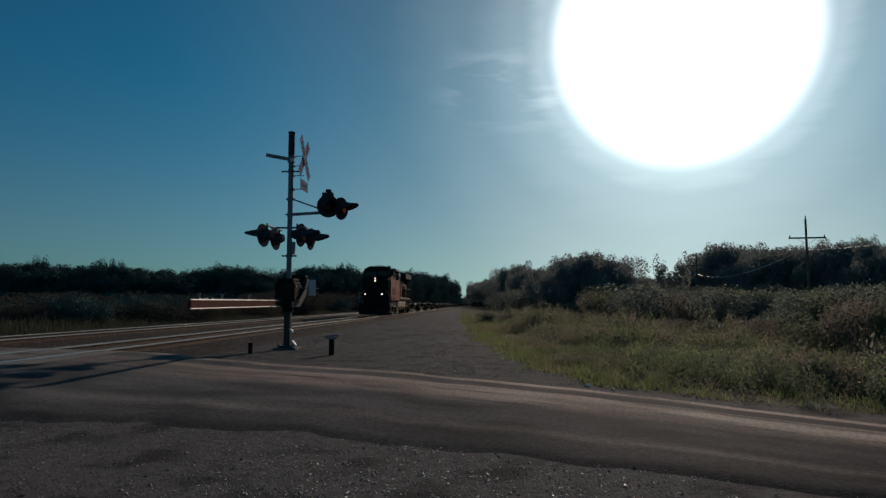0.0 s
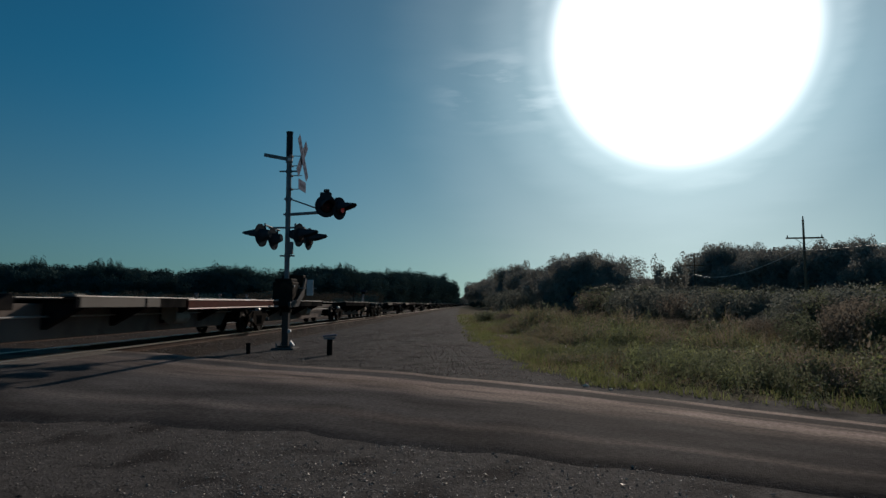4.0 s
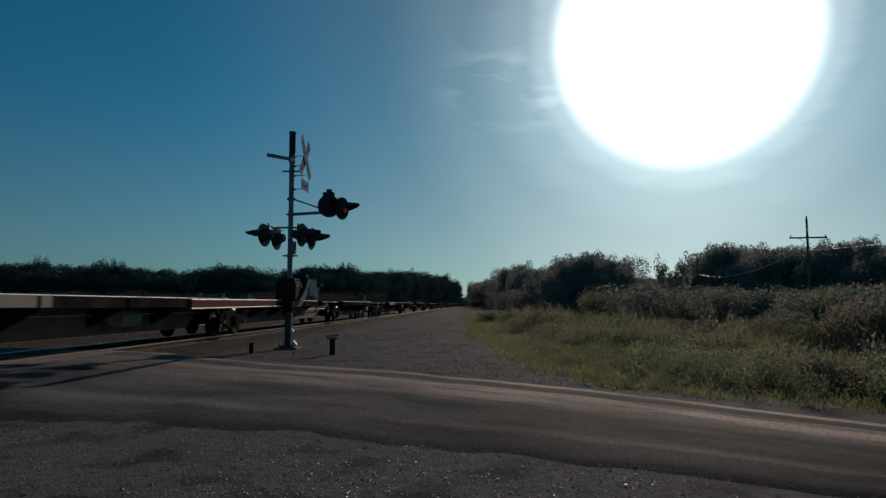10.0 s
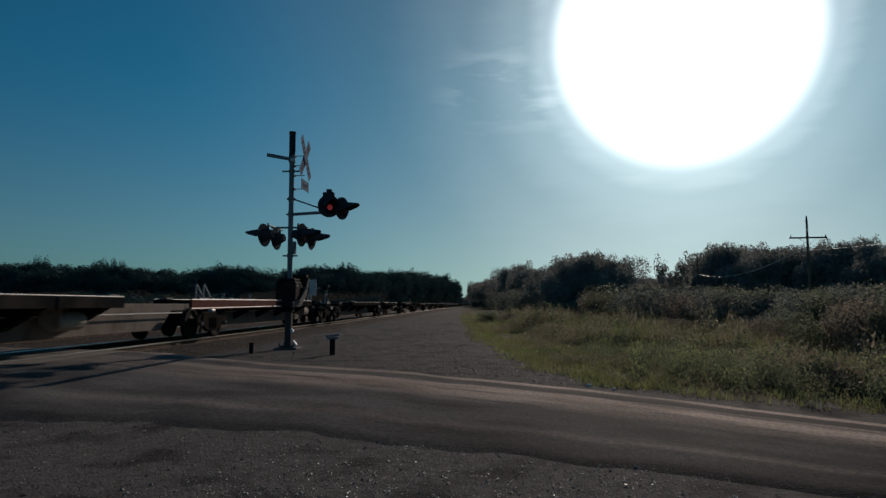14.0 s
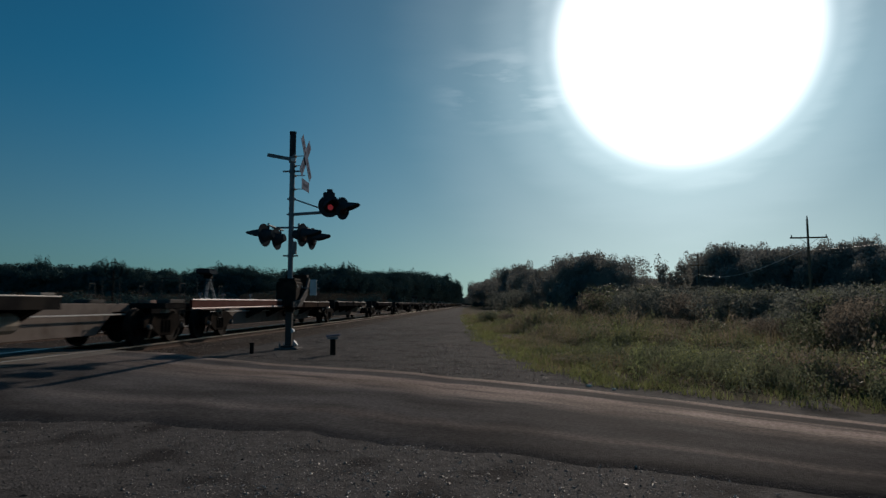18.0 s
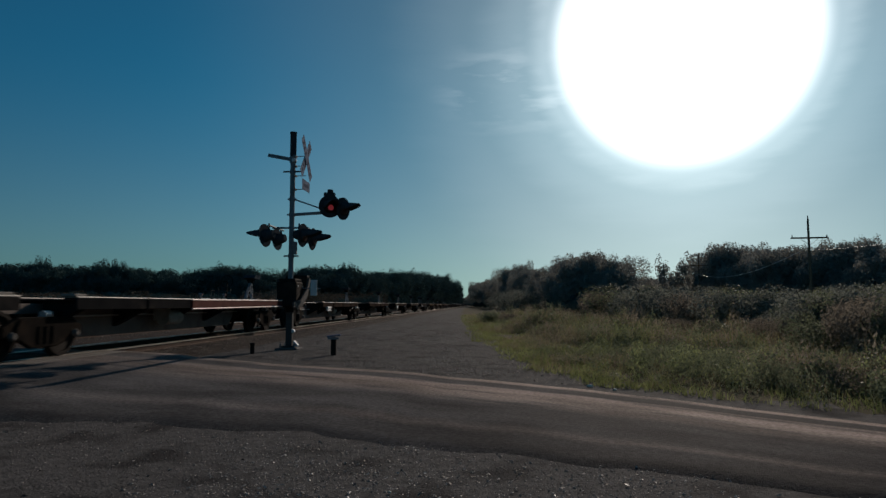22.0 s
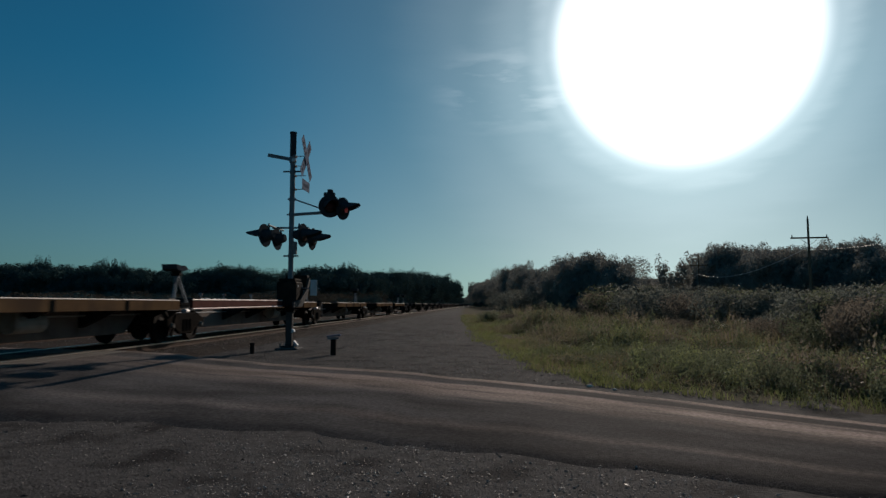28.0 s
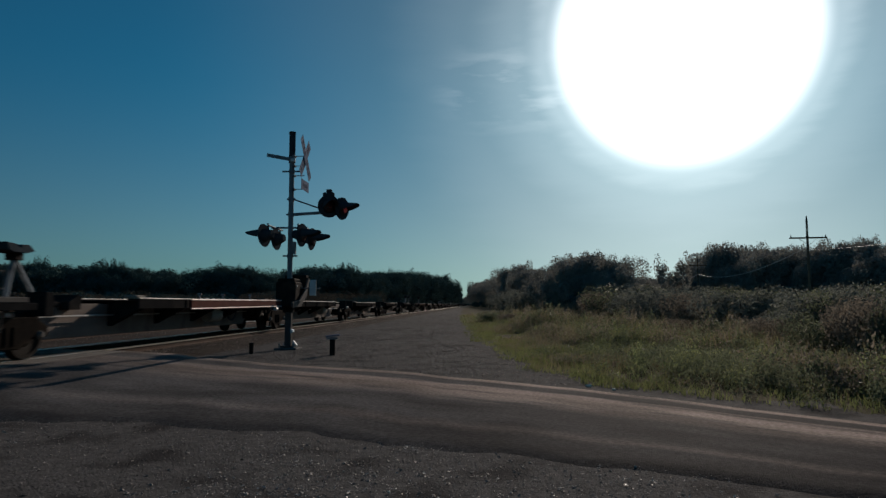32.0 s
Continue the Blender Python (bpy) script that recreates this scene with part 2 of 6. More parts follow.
M["signback"] = material("weathered_sign_sheet", (0.12, 0.14, 0.185), (0.21, 0.24, 0.305), 9, 0.7, bump=0.05, c3=(0.16, 0.16, 0.2), stain=7, stain_at=0.6, spec=0.0)
# red kept dark so the arm's shaded face sits in its colour
M["armred"] = material("shade_dark_arm_red", (0.06, 0.02, 0.016), (0.095, 0.03, 0.023), 5, 0.5, bump=0.05)
M["redlit"] = glow("lit_red_lamp", (1.0, 0.09, 0.11), 0.085)
M["redlow"] = glow("dim_red_lamp", (1.0, 0.12, 0.10), 0.028)
M["faded"] = material("faded_lettering", (0.08, 0.09, 0.115), (0.11, 0.12, 0.15), 9, 0.7, bump=0, spec=0.0)
M["headlit"] = glow("lit_headlamp", (1.0, 0.72, 0.6), 2.6)
# pale pink that paints the sun's glints along the arm
M["armedge"] = material("glint_arm_edging", (0.5, 0.34, 0.29), (0.64, 0.5, 0.45), 3, 0.45, 0.0, bump=0.04, c3=(0.75, 0.7, 0.66), stain=2.5, spec=0.08)
M["white"] = material("reflective_white", (0.56, 0.56, 0.56), (0.64, 0.64, 0.64), 5, 0.5, bump=0.05, c3=(0.44, 0.424, 0.4), stain=3)
M["concrete"] = material("foundation_concrete", (0.09, 0.085, 0.08), (0.15, 0.14, 0.135), 5, 0.9, bump=0.4)
M["wood"] = material("pole_wood", (0.13, 0.09, 0.06), (0.2, 0.15, 0.11), 4, 0.85, bump=0.4, stretch=(4, 4, 0.4))
M["wire"] = material("aluminium_wire", (0.5, 0.5, 0.5), (0.6, 0.6, 0.6), 5, 0.6, 0.2, 0, spec=0.2)
M["window"] = glass("cab_glass", (0.02, 0.022, 0.024), 0.12, 0.3, 0.1)
M["bark"] = material("bark", (0.06, 0.05, 0.04), (0.12, 0.1, 0.08), 6, 0.9, bump=0.6, bump_scale=20, stretch=(2, 2, 0.4))
M["leaf"] = material("tree_leaf", (0.048, 0.078, 0.075), (0.066, 0.10, 0.092), 0.12, 0.6, bump=0, rand=0.06, translucent=0.1, spec=0.0)
# leaf colour greyed and lightened to paint in the haze over these trees
M["leaf2"] = material("haze_pale_tree_leaf", (0.145, 0.143, 0.13), (0.19, 0.186, 0.166), 0.35, 0.65, bump=0, rand=0.12, translucent=0.55, spec=0.0)
M["fieldbrush"] = material("dull_brown_brush_leaf", (0.052, 0.047, 0.038), (0.078, 0.069, 0.055), 0.5, 0.7, bump=0, rand=0.15, translucent=0.25, spec=0.0)
M["weed"] = material("weed_leaf", (0.066, 0.08, 0.036), (0.12, 0.126, 0.058), 0.6, 0.6, bump=0, rand=0.25, translucent=1.0, spec=0.03)
M["rough"] = material("shaded_weed_leaf", (0.05, 0.058, 0.035), (0.092, 0.098, 0.06), 0.6, 0.65, bump=0, rand=0.2, translucent=0.95, spec=0.02)
M["brush"] = material("grey_green_brush_leaf", (0.08, 0.085, 0.073), (0.118, 0.122, 0.103), 0.5, 0.65, bump=0, rand=0.12, translucent=0.8, spec=0.0)
M["brushbrown"] = material("brown_brush_leaf", (0.098, 0.083, 0.066), (0.14, 0.118, 0.093), 0.5, 0.7, bump=0, rand=0.12, translucent=0.8, spec=0.0)
M["drygrass"] = material("dry_grass", (0.075, 0.064, 0.038), (0.125, 0.105, 0.064), 0.4, 0.7, bump=0, rand=0.25, translucent=1.0, spec=0.03)
M["grass"] = material("green_grass", (0.058, 0.066, 0.026), (0.10, 0.108, 0.044), 0.5, 0.6, bump=0, rand=0.3, translucent=1.0, spec=0.02)
M["fieldgrass"] = material("dull_field_grass", (0.036, 0.038, 0.026), (0.058, 0.056, 0.038), 0.2, 0.7, bump=0, rand=0.2, translucent=0.35, spec=0.0)
M["clod"] = material("dark_dirt_clod", (0.036, 0.032, 0.029), (0.06, 0.054, 0.05), 20, 0.95, bump=0.5, spec=0.0, rand=0.3)
M["chip"] = material("pale_stone_chip", (0.3, 0.265, 0.23), (0.5, 0.44, 0.385), 20, 0.4, bump=0, spec=0.15, rand=0.4)
M["litter"] = material("pale_litter", (0.64, 0.53, 0.43), (0.8, 0.68, 0.56), 8, 0.7, bump=0.1)


def asphalt_material():
    """Old grey asphalt with dust bands that run along the lane; uv: u along the road in metres, v across, 0 at the far edge."""
    m = bpy.data.materials.new("old_asphalt")
    m.use_nodes = True
    nt = m.node_tree
    N, L = nt.nodes, nt.links
    b = N["Principled BSDF"]
    uv = N.new("ShaderNodeUVMap")
    uv.uv_map = "road"
    sep = N.new("ShaderNodeSeparateXYZ")
    L.new(uv.outputs[0], sep.inputs[0])

    def noise_at(sx, sy, scale, detail=6):
        mp = N.new("ShaderNodeMapping")
        mp.inputs["Scale"].default_value = (sx, sy, 1)
        L.new(uv.outputs[0], mp.inputs[0])
        n = N.new("ShaderNodeTexNoise")
        n.inputs["Scale"].default_value, n.inputs["Detail"].default_value = scale, detail
        L.new(mp.outputs[0], n.inputs["Vector"])
        return n.outputs["Fac"]

    def mth(op, a, c):
        n = N.new("ShaderNodeMath")
        n.operation = op
        for i, v in enumerate((a, c)):
            if isinstance(v, (int, float)):
                n.inputs[i].default_value = v
            else:
                L.new(v, n.inputs[i])
        return n.outputs[0]

    warped = mth("ADD", sep.outputs["Y"], mth("MULTIPLY", mth("SUBTRACT", noise_at(0.25, 1.5, 1.0), 0.5), 0.07))
    band = N.new("ShaderNodeValToRGB")
    el = band.color_ramp.elements
    stops = [(0.0, 0.6), (0.085, 0.66), (0.11, 0.05), (0.185, 0.03), (0.215, 0.6), (0.32, 0.66), (0.43, 0.3), (0.51, 0.03), (0.72, 0.02), (0.79, 0.16), (0.83, 0.02), (1.0, 0.02)]
    while len(el) < len(stops):
        el.new(0.5)
    for e, (p, v) in zip(el, stops):
        e.position, e.color = p, (v, v, v, 1)
    L.new(warped, band.inputs[0])
    streak = N.new("ShaderNodeMapRange")
    streak.inputs["From Min"].default_value, streak.inputs["From Max"].default_value = 0.28, 0.46
    L.new(noise_at(0.35, 9, 1.6), streak.inputs["Value"])
    away = N.new("ShaderNodeMapRange")
    away.inputs["From Min"].default_value, away.inputs["From Max"].default_value = 16.0, 23.0
    away.inputs["To Min"].default_value, away.inputs["To Max"].default_value = 1.0, 0.25
    L.new(sep.outputs["X"], away.inputs["Value"])
    dust = mth("MULTIPLY", mth("MULTIPLY", band.outputs[0], streak.outputs[0]), away.outputs[0])
    c1 = N.new("ShaderNodeValToRGB")
    c1.color_ramp.elements[0].color, c1.color_ramp.elements[1].color = (0.0305, 0.029, 0.0295, 1), (0.054, 0.051, 0.0505, 1)
    c1.color_ramp.elements[0].position, c1.color_ramp.elements[1].position = 0.3, 0.7
    L.new(noise_at(1, 6, 1.1, 8), c1.inputs[0])
    # the asphalt grows paler along the road towards the rails
    pale = N.new("ShaderNodeMapRange")
    pale.inputs["From Min"].default_value, pale.inputs["From Max"].default_value = 11.5, 19.0
    pale.inputs["To Min"].default_value, pale.inputs["To Max"].default_value = 0.0, 0.5
    L.new(sep.outputs["X"], pale.inputs["Value"])
    worn = N.new("ShaderNodeMix")
    worn.data_type = "RGBA"
    L.new(pale.outputs[0], worn.inputs[0])
    L.new(c1.outputs[0], worn.inputs[6])
    worn.inputs[7].default_value = (0.125, 0.119, 0.117, 1)
    mx = N.new("ShaderNodeMix")
    mx.data_type = "RGBA"
    L.new(dust, mx.inputs[0])
    L.new(worn.outputs[2], mx.inputs[6])
    mx.inputs[7].default_value = (0.47, 0.36, 0.30, 1)
    # tarry, crumbling outer edge of the lane
    tar = N.new("ShaderNodeValToRGB")
    te = tar.color_ramp.elements
    tstops = [(0.0, 1.0), (0.78, 1.0), (0.88, 0.78), (0.96, 0.72), (1.0, 0.95)]
    while len(te) < len(tstops):
        te.new(0.5)
    for e, (p, v) in zip(te, tstops):
        e.position, e.color = p, (v, v, v, 1)
    L.new(warped, tar.inputs[0])
    edge = N.new("ShaderNodeMix")
    edge.data_type, edge.blend_type = "RGBA", "MULTIPLY"
    edge.inputs[0].default_value = 1.0
    # aggregate showing through the worn binder
    tc = N.new("ShaderNodeTexCoord")
    grit = N.new("ShaderNodeTexNoise")
    grit.inputs["Scale"].default_value, grit.inputs["Detail"].default_value = 26, 6
    L.new(tc.outputs["Object"], grit.inputs["Vector"])
    gr = N.new("ShaderNodeMapRange")
    gr.inputs["From Min"].default_value, gr.inputs["From Max"].default_value = 0.35, 0.68
    gr.inputs["To Min"].default_value, gr.inputs["To Max"].default_value = 0.72, 1.3
    L.new(grit.outputs["Fac"], gr.inputs["Value"])
    # darker oily patches and paler scuffed ones, drawn out along the lane
    blot = N.new("ShaderNodeMapRange")
    blot.inputs["From Min"].default_value, blot.inputs["From Max"].default_value = 0.36, 0.64
    blot.inputs["To Min"].default_value, blot.inputs["To Max"].default_value = 0.68, 1.22
    L.new(noise_at(0.55, 8, 1.0, 7), blot.inputs["Value"])
    hv = N.new("ShaderNodeHueSaturation")
    L.new(mth("MULTIPLY", gr.outputs[0], blot.outputs[0]), hv.inputs["Value"])
    L.new(mx.outputs[2], hv.inputs["Color"])
    L.new(hv.outputs[0], edge.inputs[6])
    L.new(tar.outputs[0], edge.inputs[7])
    L.new(edge.outputs[2], b.inputs["Base Color"])
    b.inputs["Roughness"].default_value = 0.8
    b.inputs["Specular IOR Level"].default_value = 0.006
    fine = N.new("ShaderNodeTexNoise")
    fine.inputs["Scale"].default_value, fine.inputs["Detail"].default_value = 70, 5
    L.new(tc.outputs["Object"], fine.inputs["Vector"])
    bp = N.new("ShaderNodeBump")
    bp.inputs["Strength"].default_value, bp.inputs["Distance"].default_value = 0.5, 0.015
    L.new(fine.outputs["Fac"], bp.inputs["Height"])
    L.new(bp.outputs[0], b.inputs["Normal"])
    return m


M["asphalt"] = asphalt_material()

# ---------------- mesh tools ----------------
def part(name, bm, mat, parent=None, label="", smooth=False):
    me = bpy.data.meshes.new(name)
    bm.normal_update()
    bm.to_mesh(me)
    bm.free()
    if smooth:
        me.polygons.foreach_set("use_smooth", [True] * len(me.polygons))
    me.materials.append(mat)
    ob = new(name, me)
    if parent:
        ob.parent = parent
    if label:
        ob["label"] = label
    return ob


def again(name, ob, parent, m=None):
    """Another object on the same mesh, under parent."""
    o = new(name, ob.data)
    o.parent = parent
    if m is not None:
        o.matrix_basis = m
    if "label" in ob.keys():
        o["label"] = ob["label"]
    return o


def thing(name, m, label, category, group="", kind=""):
    e = new(name)
    e.empty_display_size = 0.2
    e.matrix_basis = m
    return tagged(e, label, category, group, kind)


def box(bm, x0, x1, y0, y1, z0, z1, bevel=0.0):
    r = bmesh.ops.create_cube(bm, size=1.0)
    vs = r["verts"]
    for v in vs:
        v.co = Vector(((x0 + x1) / 2 + v.co.x * (x1 - x0), (y0 + y1) / 2 + v.co.y * (y1 - y0), (z0 + z1) / 2 + v.co.z * (z1 - z0)))
    if bevel:
        es = list({e for v in vs for e in v.link_edges})
        bmesh.ops.bevel(bm, geom=es, offset=bevel, segments=1, affect="EDGES")
    return bm


def cyl(bm, p, q, r0, r1=None, n=10, caps=True):
    p, q = Vector(p), Vector(q)
    r1 = r0 if r1 is None else r1
    d = q - p
    m = Matrix.Translation((p + q) / 2) @ d.to_track_quat("Z", "Y").to_matrix().to_4x4()
    bmesh.ops.create_cone(bm, cap_ends=caps, segments=n, radius1=r0, radius2=r1, depth=d.length, matrix=m)
    return bm


def bar(bm, p, q, w, h):
    """A rectangular bar from p to q, w wide sideways and h deep."""
    p, q = Vector(p), Vector(q)
    d = q - p
    m = Matrix.Translation((p + q) / 2) @ d.to_track_quat("Z", "Y").to_matrix().to_4x4() @ Matrix.Diagonal((w, h, d.length, 1))
    bmesh.ops.create_cube(bm, size=1.0, matrix=m)
    return bm


def prism(bm, outline, a, b, axis="x", bevel=0.0):
    """An outline of 2D points drawn out from a to b along the axis: x: points are (y, z); y: (x, z); z: (x, y)."""
    def at(p, t):
        return {"x": (t, p[0], p[1]), "y": (p[0], t, p[1]), "z": (p[0], p[1], t)}[axis]
    va = [bm.verts.new(at(p, a)) for p in outline]
    vb = [bm.verts.new(at(p, b)) for p in outline]
    fs = [bm.faces.new(va), bm.faces.new(vb)]
    k = len(outline)
    for i in range(k):
        fs.append(bm.faces.new((va[i], va[(i + 1) % k], vb[(i + 1) % k], vb[i])))
    bmesh.ops.recalc_face_normals(bm, faces=fs)
    if bevel:
        es = list({e for f in fs for e in f.edges})
        bmesh.ops.bevel(bm, geom=es, offset=bevel, segments=1, affect="EDGES")
    return bm


def B():
    return bmesh.new()


def raw(name, verts, faces, mat, smooth=False):
    me = bpy.data.meshes.new(name)
    me.from_pydata(verts, [], faces)
    if smooth:
        me.polygons.foreach_set("use_smooth", [True] * len(me.polygons))
    me.materials.append(mat)
    return me

# ---------------- ground ----------------
TX1, TX2, RAIL_Z = -9.3, -15.2, 0.15          # centres of the two tracks, top of the rails


def grass_edge(y):
    """x at which the weeds begin, to the right of the gravel service strip."""
    pts = [(-60, 40), (0.2, 13.5), (6.6, 4.9), (8.4, 2.9), (9.6, 1.9), (12, 1.2), (21.7, 0.1), (40, -0.6), (80, -2.2), (200, -4.5), (900, -5)]
    for (y0, x0), (y1, x1) in zip(pts, pts[1:]):
        if y <= y1:
            return x0 + (x1 - x0) * (y - y0) / (y1 - y0)
    return pts[-1][1]


def ground_z(x, y):
    if x < -18.2:
        return -0.45
    if x < -17.2:
        return -0.15 - 0.30 * (-17.2 - x)
    if x < -6.9:
        return -0.15
    if x < -6.3:
        return -0.15 * (-6.3 - x) / 0.6
    if x > 60:
        return -0.5
    return -0.03 * max(0.0, min(x - 3, 15)) if y > 9 else 0.0


def make_ground():
    def axis(near, step, far):
        a = list(np.arange(-near, near + 0.01, step))
        s = near
        while s < far:
            s *= 1.35
            a = [-s] + a + [s]
        return a
    xs = sorted(set(axis(24, 0.6, 2600)) | {-17.2, -18.2, -6.9, -6.3})
    ys = axis(36, 0.9, 2600)
    verts = [(x, y, ground_z(x, y) + (0.012 * noise.noise(Vector((x, y, 0)) * 0.9) if abs(x) < 25 and abs(y) < 40 else 0)) for y in ys for x in xs]
    w = len(xs)
    faces, slot = [], []
    for j in range(len(ys) - 1):
        for i in range(w - 1):
            faces.append((j * w + i, j * w + i + 1, (j + 1) * w + i + 1, (j + 1) * w + i))
            cx, cy = (xs[i] + xs[i + 1]) / 2, (ys[j] + ys[j + 1]) / 2
            slot.append(0 if -18.5 < cx < grass_edge(cy) + 0.3 else 1)
    me = raw("ground", verts, faces, M["gravel"], True)
    me.materials.append(M["soil"])
    me.polygons.foreach_set("material_index", slot)
    return tagged(new("ground", me), "flat gravelly dirt turning to weedy soil beside the railway", "ground", kind="structure")


make_ground()

FAR_EDGE = [(14, -1.4), (8.5, 2.9), (4.2, 6.4), (1.4, 9.15), (-1.4, 11.35), (-4, 12.6), (-6.9, 14.0), (-7.9, 14.3), (-10.8, 15.1), (-13.6, 15.8), (-16.8, 16.6), (-20, 17.5), (-40, 23)]
NEAR_EDGE = [(9.5, -3.9), (5.6, 1.5), (2.6, 3.9), (0.4, 5.0), (-1.4, 5.6), (-3.8, 6.25), (-6.2, 6.6), (-7.4, 7.1), (-10.8, 8.3), (-13.6, 9.1), (-16.8, 10.0), (-20, 10.8), (-40, 16)]


def road_z(x):
    if x > -4:
        return 0.022
    if x > -7.4:
        return 0.022 + (-4 - x) / 3.4 * 0.11
    if x > -17.2:
        return 0.132
    return max(-0.41, 0.132 - (-17.2 - x) * 0.1)


def make_road():
    bm = B()
    uvl = bm.loops.layers.uv.new("road")
    k = 24
    rows, us = [], []
    u = 0.0
    prev = None
    fine_f, fine_n = [], []
    for a, b in ((FAR_EDGE, fine_f), (NEAR_EDGE, fine_n)):
        for p, q in zip(a, a[1:]):
            for s in range(14):
                b.append((p[0] + (q[0] - p[0]) * s / 14, p[1] + (q[1] - p[1]) * s / 14))
        b.append(a[-1])
    for i, (f, n) in enumerate(zip(fine_f, fine_n)):
        mid = Vector(((f[0] + n[0]) / 2, (f[1] + n[1]) / 2))
        if prev is not None:
            u += (mid - prev).length
        prev = mid
        ef = 0.18 * noise.noise(Vector((f[0] * 1.3, f[1] * 1.3, 5)))
        en = 0.35 * noise.noise(Vector((n[0] * 0.9, n[1] * 0.9, 9))) + 0.22 * noise.noise(Vector((n[0] * 3.1, n[1] * 3.1, 2)))
        row = []
        for j in range(k + 1):
            v = ef / 8 + (1 + en / 8 - ef / 8) * j / k
            x, y = f[0] + (n[0] - f[0]) * v, f[1] + (n[1] - f[1]) * v
            crown = 0.008 * math.sin(math.pi * j / k)
            edge = min(-0.025, ground_z(x, y) - 0.03 - road_z(x)) if j in (0, k) else 0
            row.append((bm.verts.new((x, y, road_z(x) + crown + edge + 0.006 * noise.noise(Vector((x, y, 3))))), u, j / k))
        rows.append(row)
    for r0, r1 in zip(rows, rows[1:]):
        for j in range(k):
            quad = (r0[j], r0[j + 1], r1[j + 1], r1[j])
            f = bm.faces.new([q[0] for q in quad])
            f.smooth = True
            for lp, q in zip(f.loops, quad):
                lp[uvl].uv = (q[1], q[2])
    bmesh.ops.recalc_face_normals(bm, faces=bm.faces)
    if sum(f.normal.z for f in bm.faces) < 0:
        bmesh.ops.reverse_faces(bm, faces=bm.faces)
    return tagged(part("road", bm, M["asphalt"]), "worn grey asphalt road with pale dusty wheel bands", "road", kind="structure")


make_road()

# ---------------- railway ----------------
Y_BACK, Y_FAR = -560.0, 1100.0


def rail_profile(bm, x, z0, z1, y0, y1, half):
    return prism(bm, [(x - 0.07, z0), (x + 0.07, z0), (x + 0.07, z0 + 0.02), (x + 0.012, z0 + 0.045), (x + 0.012, z1 - 0.04), (x + half, z1 - 0.03), (x + half, z1),
                      (x - half, z1), (x - half, z1 - 0.03), (x - 0.012, z1 - 0.04), (x - 0.012, z0 + 0.045), (x - 0.07, z0 + 0.02)], y0, y1, "y")


def make_track(cx, top, label):
    t = thing("railway_track", pose(cx, 0, top), label, "track", kind="structure")
    for s in (-1, 1):
        bm = B()
        rail_profile(bm, s * 0.755, -0.17, -0.004, Y_BACK, Y_FAR, 0.034)
        r = part("rail", bm, M["rail"], t)
        bm = B()
        prism(bm, [(s * 0.755 - 0.037, -0.034), (s * 0.755 + 0.037, -0.034), (s * 0.755 + 0.037, -0.006), (s * 0.755 + 0.026, 0.0), (s * 0.755 - 0.026, 0.0), (s * 0.755 - 0.037, -0.006)], Y_BACK, Y_FAR, "y")
        part("running_surface", bm, M["railhead"], r, "polished steel rail head")
    bm = B()
    box(bm, -1.28, 1.28, -0.11, 0.11, -0.30, -0.165, 0.012)
    first = part("tie", bm, M["tie"], t)
    first.matrix_basis = pose(0, 15.4, 0)
    for i in range(1, 90):
        again("tie", first, t, pose(random.uniform(-0.03, 0.03), 15.4 + 0.5 * i, 0, 0, 0, random.uniform(-1.5, 1.5)))
    v, f = [], []
    ys = [15.4 + 0.5 * i for i in range(90, 700)] + [6.4 - 0.5 * i for i in range(1100)]
    for y in ys:
        o = len(v)
        v += [(sx * 1.28, y + sy * 0.11, z) for z in (-0.30, -0.165) for sy in (-1, 1) for sx in (-1, 1)]
        f += [(o + 4, o + 5, o + 7, o + 6), (o, o + 1, o + 5, o + 4), (o + 2, o + 6, o + 7, o + 3), (o, o + 4, o + 6, o + 2), (o + 1, o + 3, o + 7, o + 5)]
    rest = new("distant_ties", raw("distant_ties", v, f, M["tie"]))
    rest.parent = t
    tagged(rest, kind="stuff")
    return t


make_track(TX1, RAIL_Z, "main line of polished rails on weathered timber ties")
make_track(TX2, RAIL_Z - 0.03, "second line of rails on weathered ties in gravel")


def make_ballast(cx, w0, w1, top):
    ys = list(np.arange(-40, 120, 0.8)) + [-560, -200, -90, 180, 300, 500, 1100]
    ys.sort()
    offs = [-w0 - 0.9, -w0 - 0.4, -w0, -1.3, -0.75, 0, 0.75, 1.3, w1, w1 + 0.4, w1 + 0.9]
    hs = [-0.32, -0.14, -0.03, 0, 0.0, 0.01, 0.0, 0, -0.03, -0.14, -0.32]
    verts = []
    for y in ys:
        for o, h in zip(offs, hs):
            p = Vector((cx + o, y, 0))
            verts.append((cx + o + 0.1 * noise.noise(p * 1.7), y, top + h + 0.035 * noise.noise(p * 2.3)))
    w = len(offs)
    faces = [(j * w + i, j * w + i + 1, (j + 1) * w + i + 1, (j + 1) * w + i) for j in range(len(ys) - 1) for i in range(w - 1)]
    tagged(new("ballast_bed", raw("ballast_bed", verts, faces, M["ballast"], True)), "bed of brownish crushed stone ballast under the rails", "ballast", kind="structure")


make_ballast(TX1, 1.9, 1.9, RAIL_Z - 0.165)
make_ballast(TX2, 1.9, 1.9, RAIL_Z - 0.195)


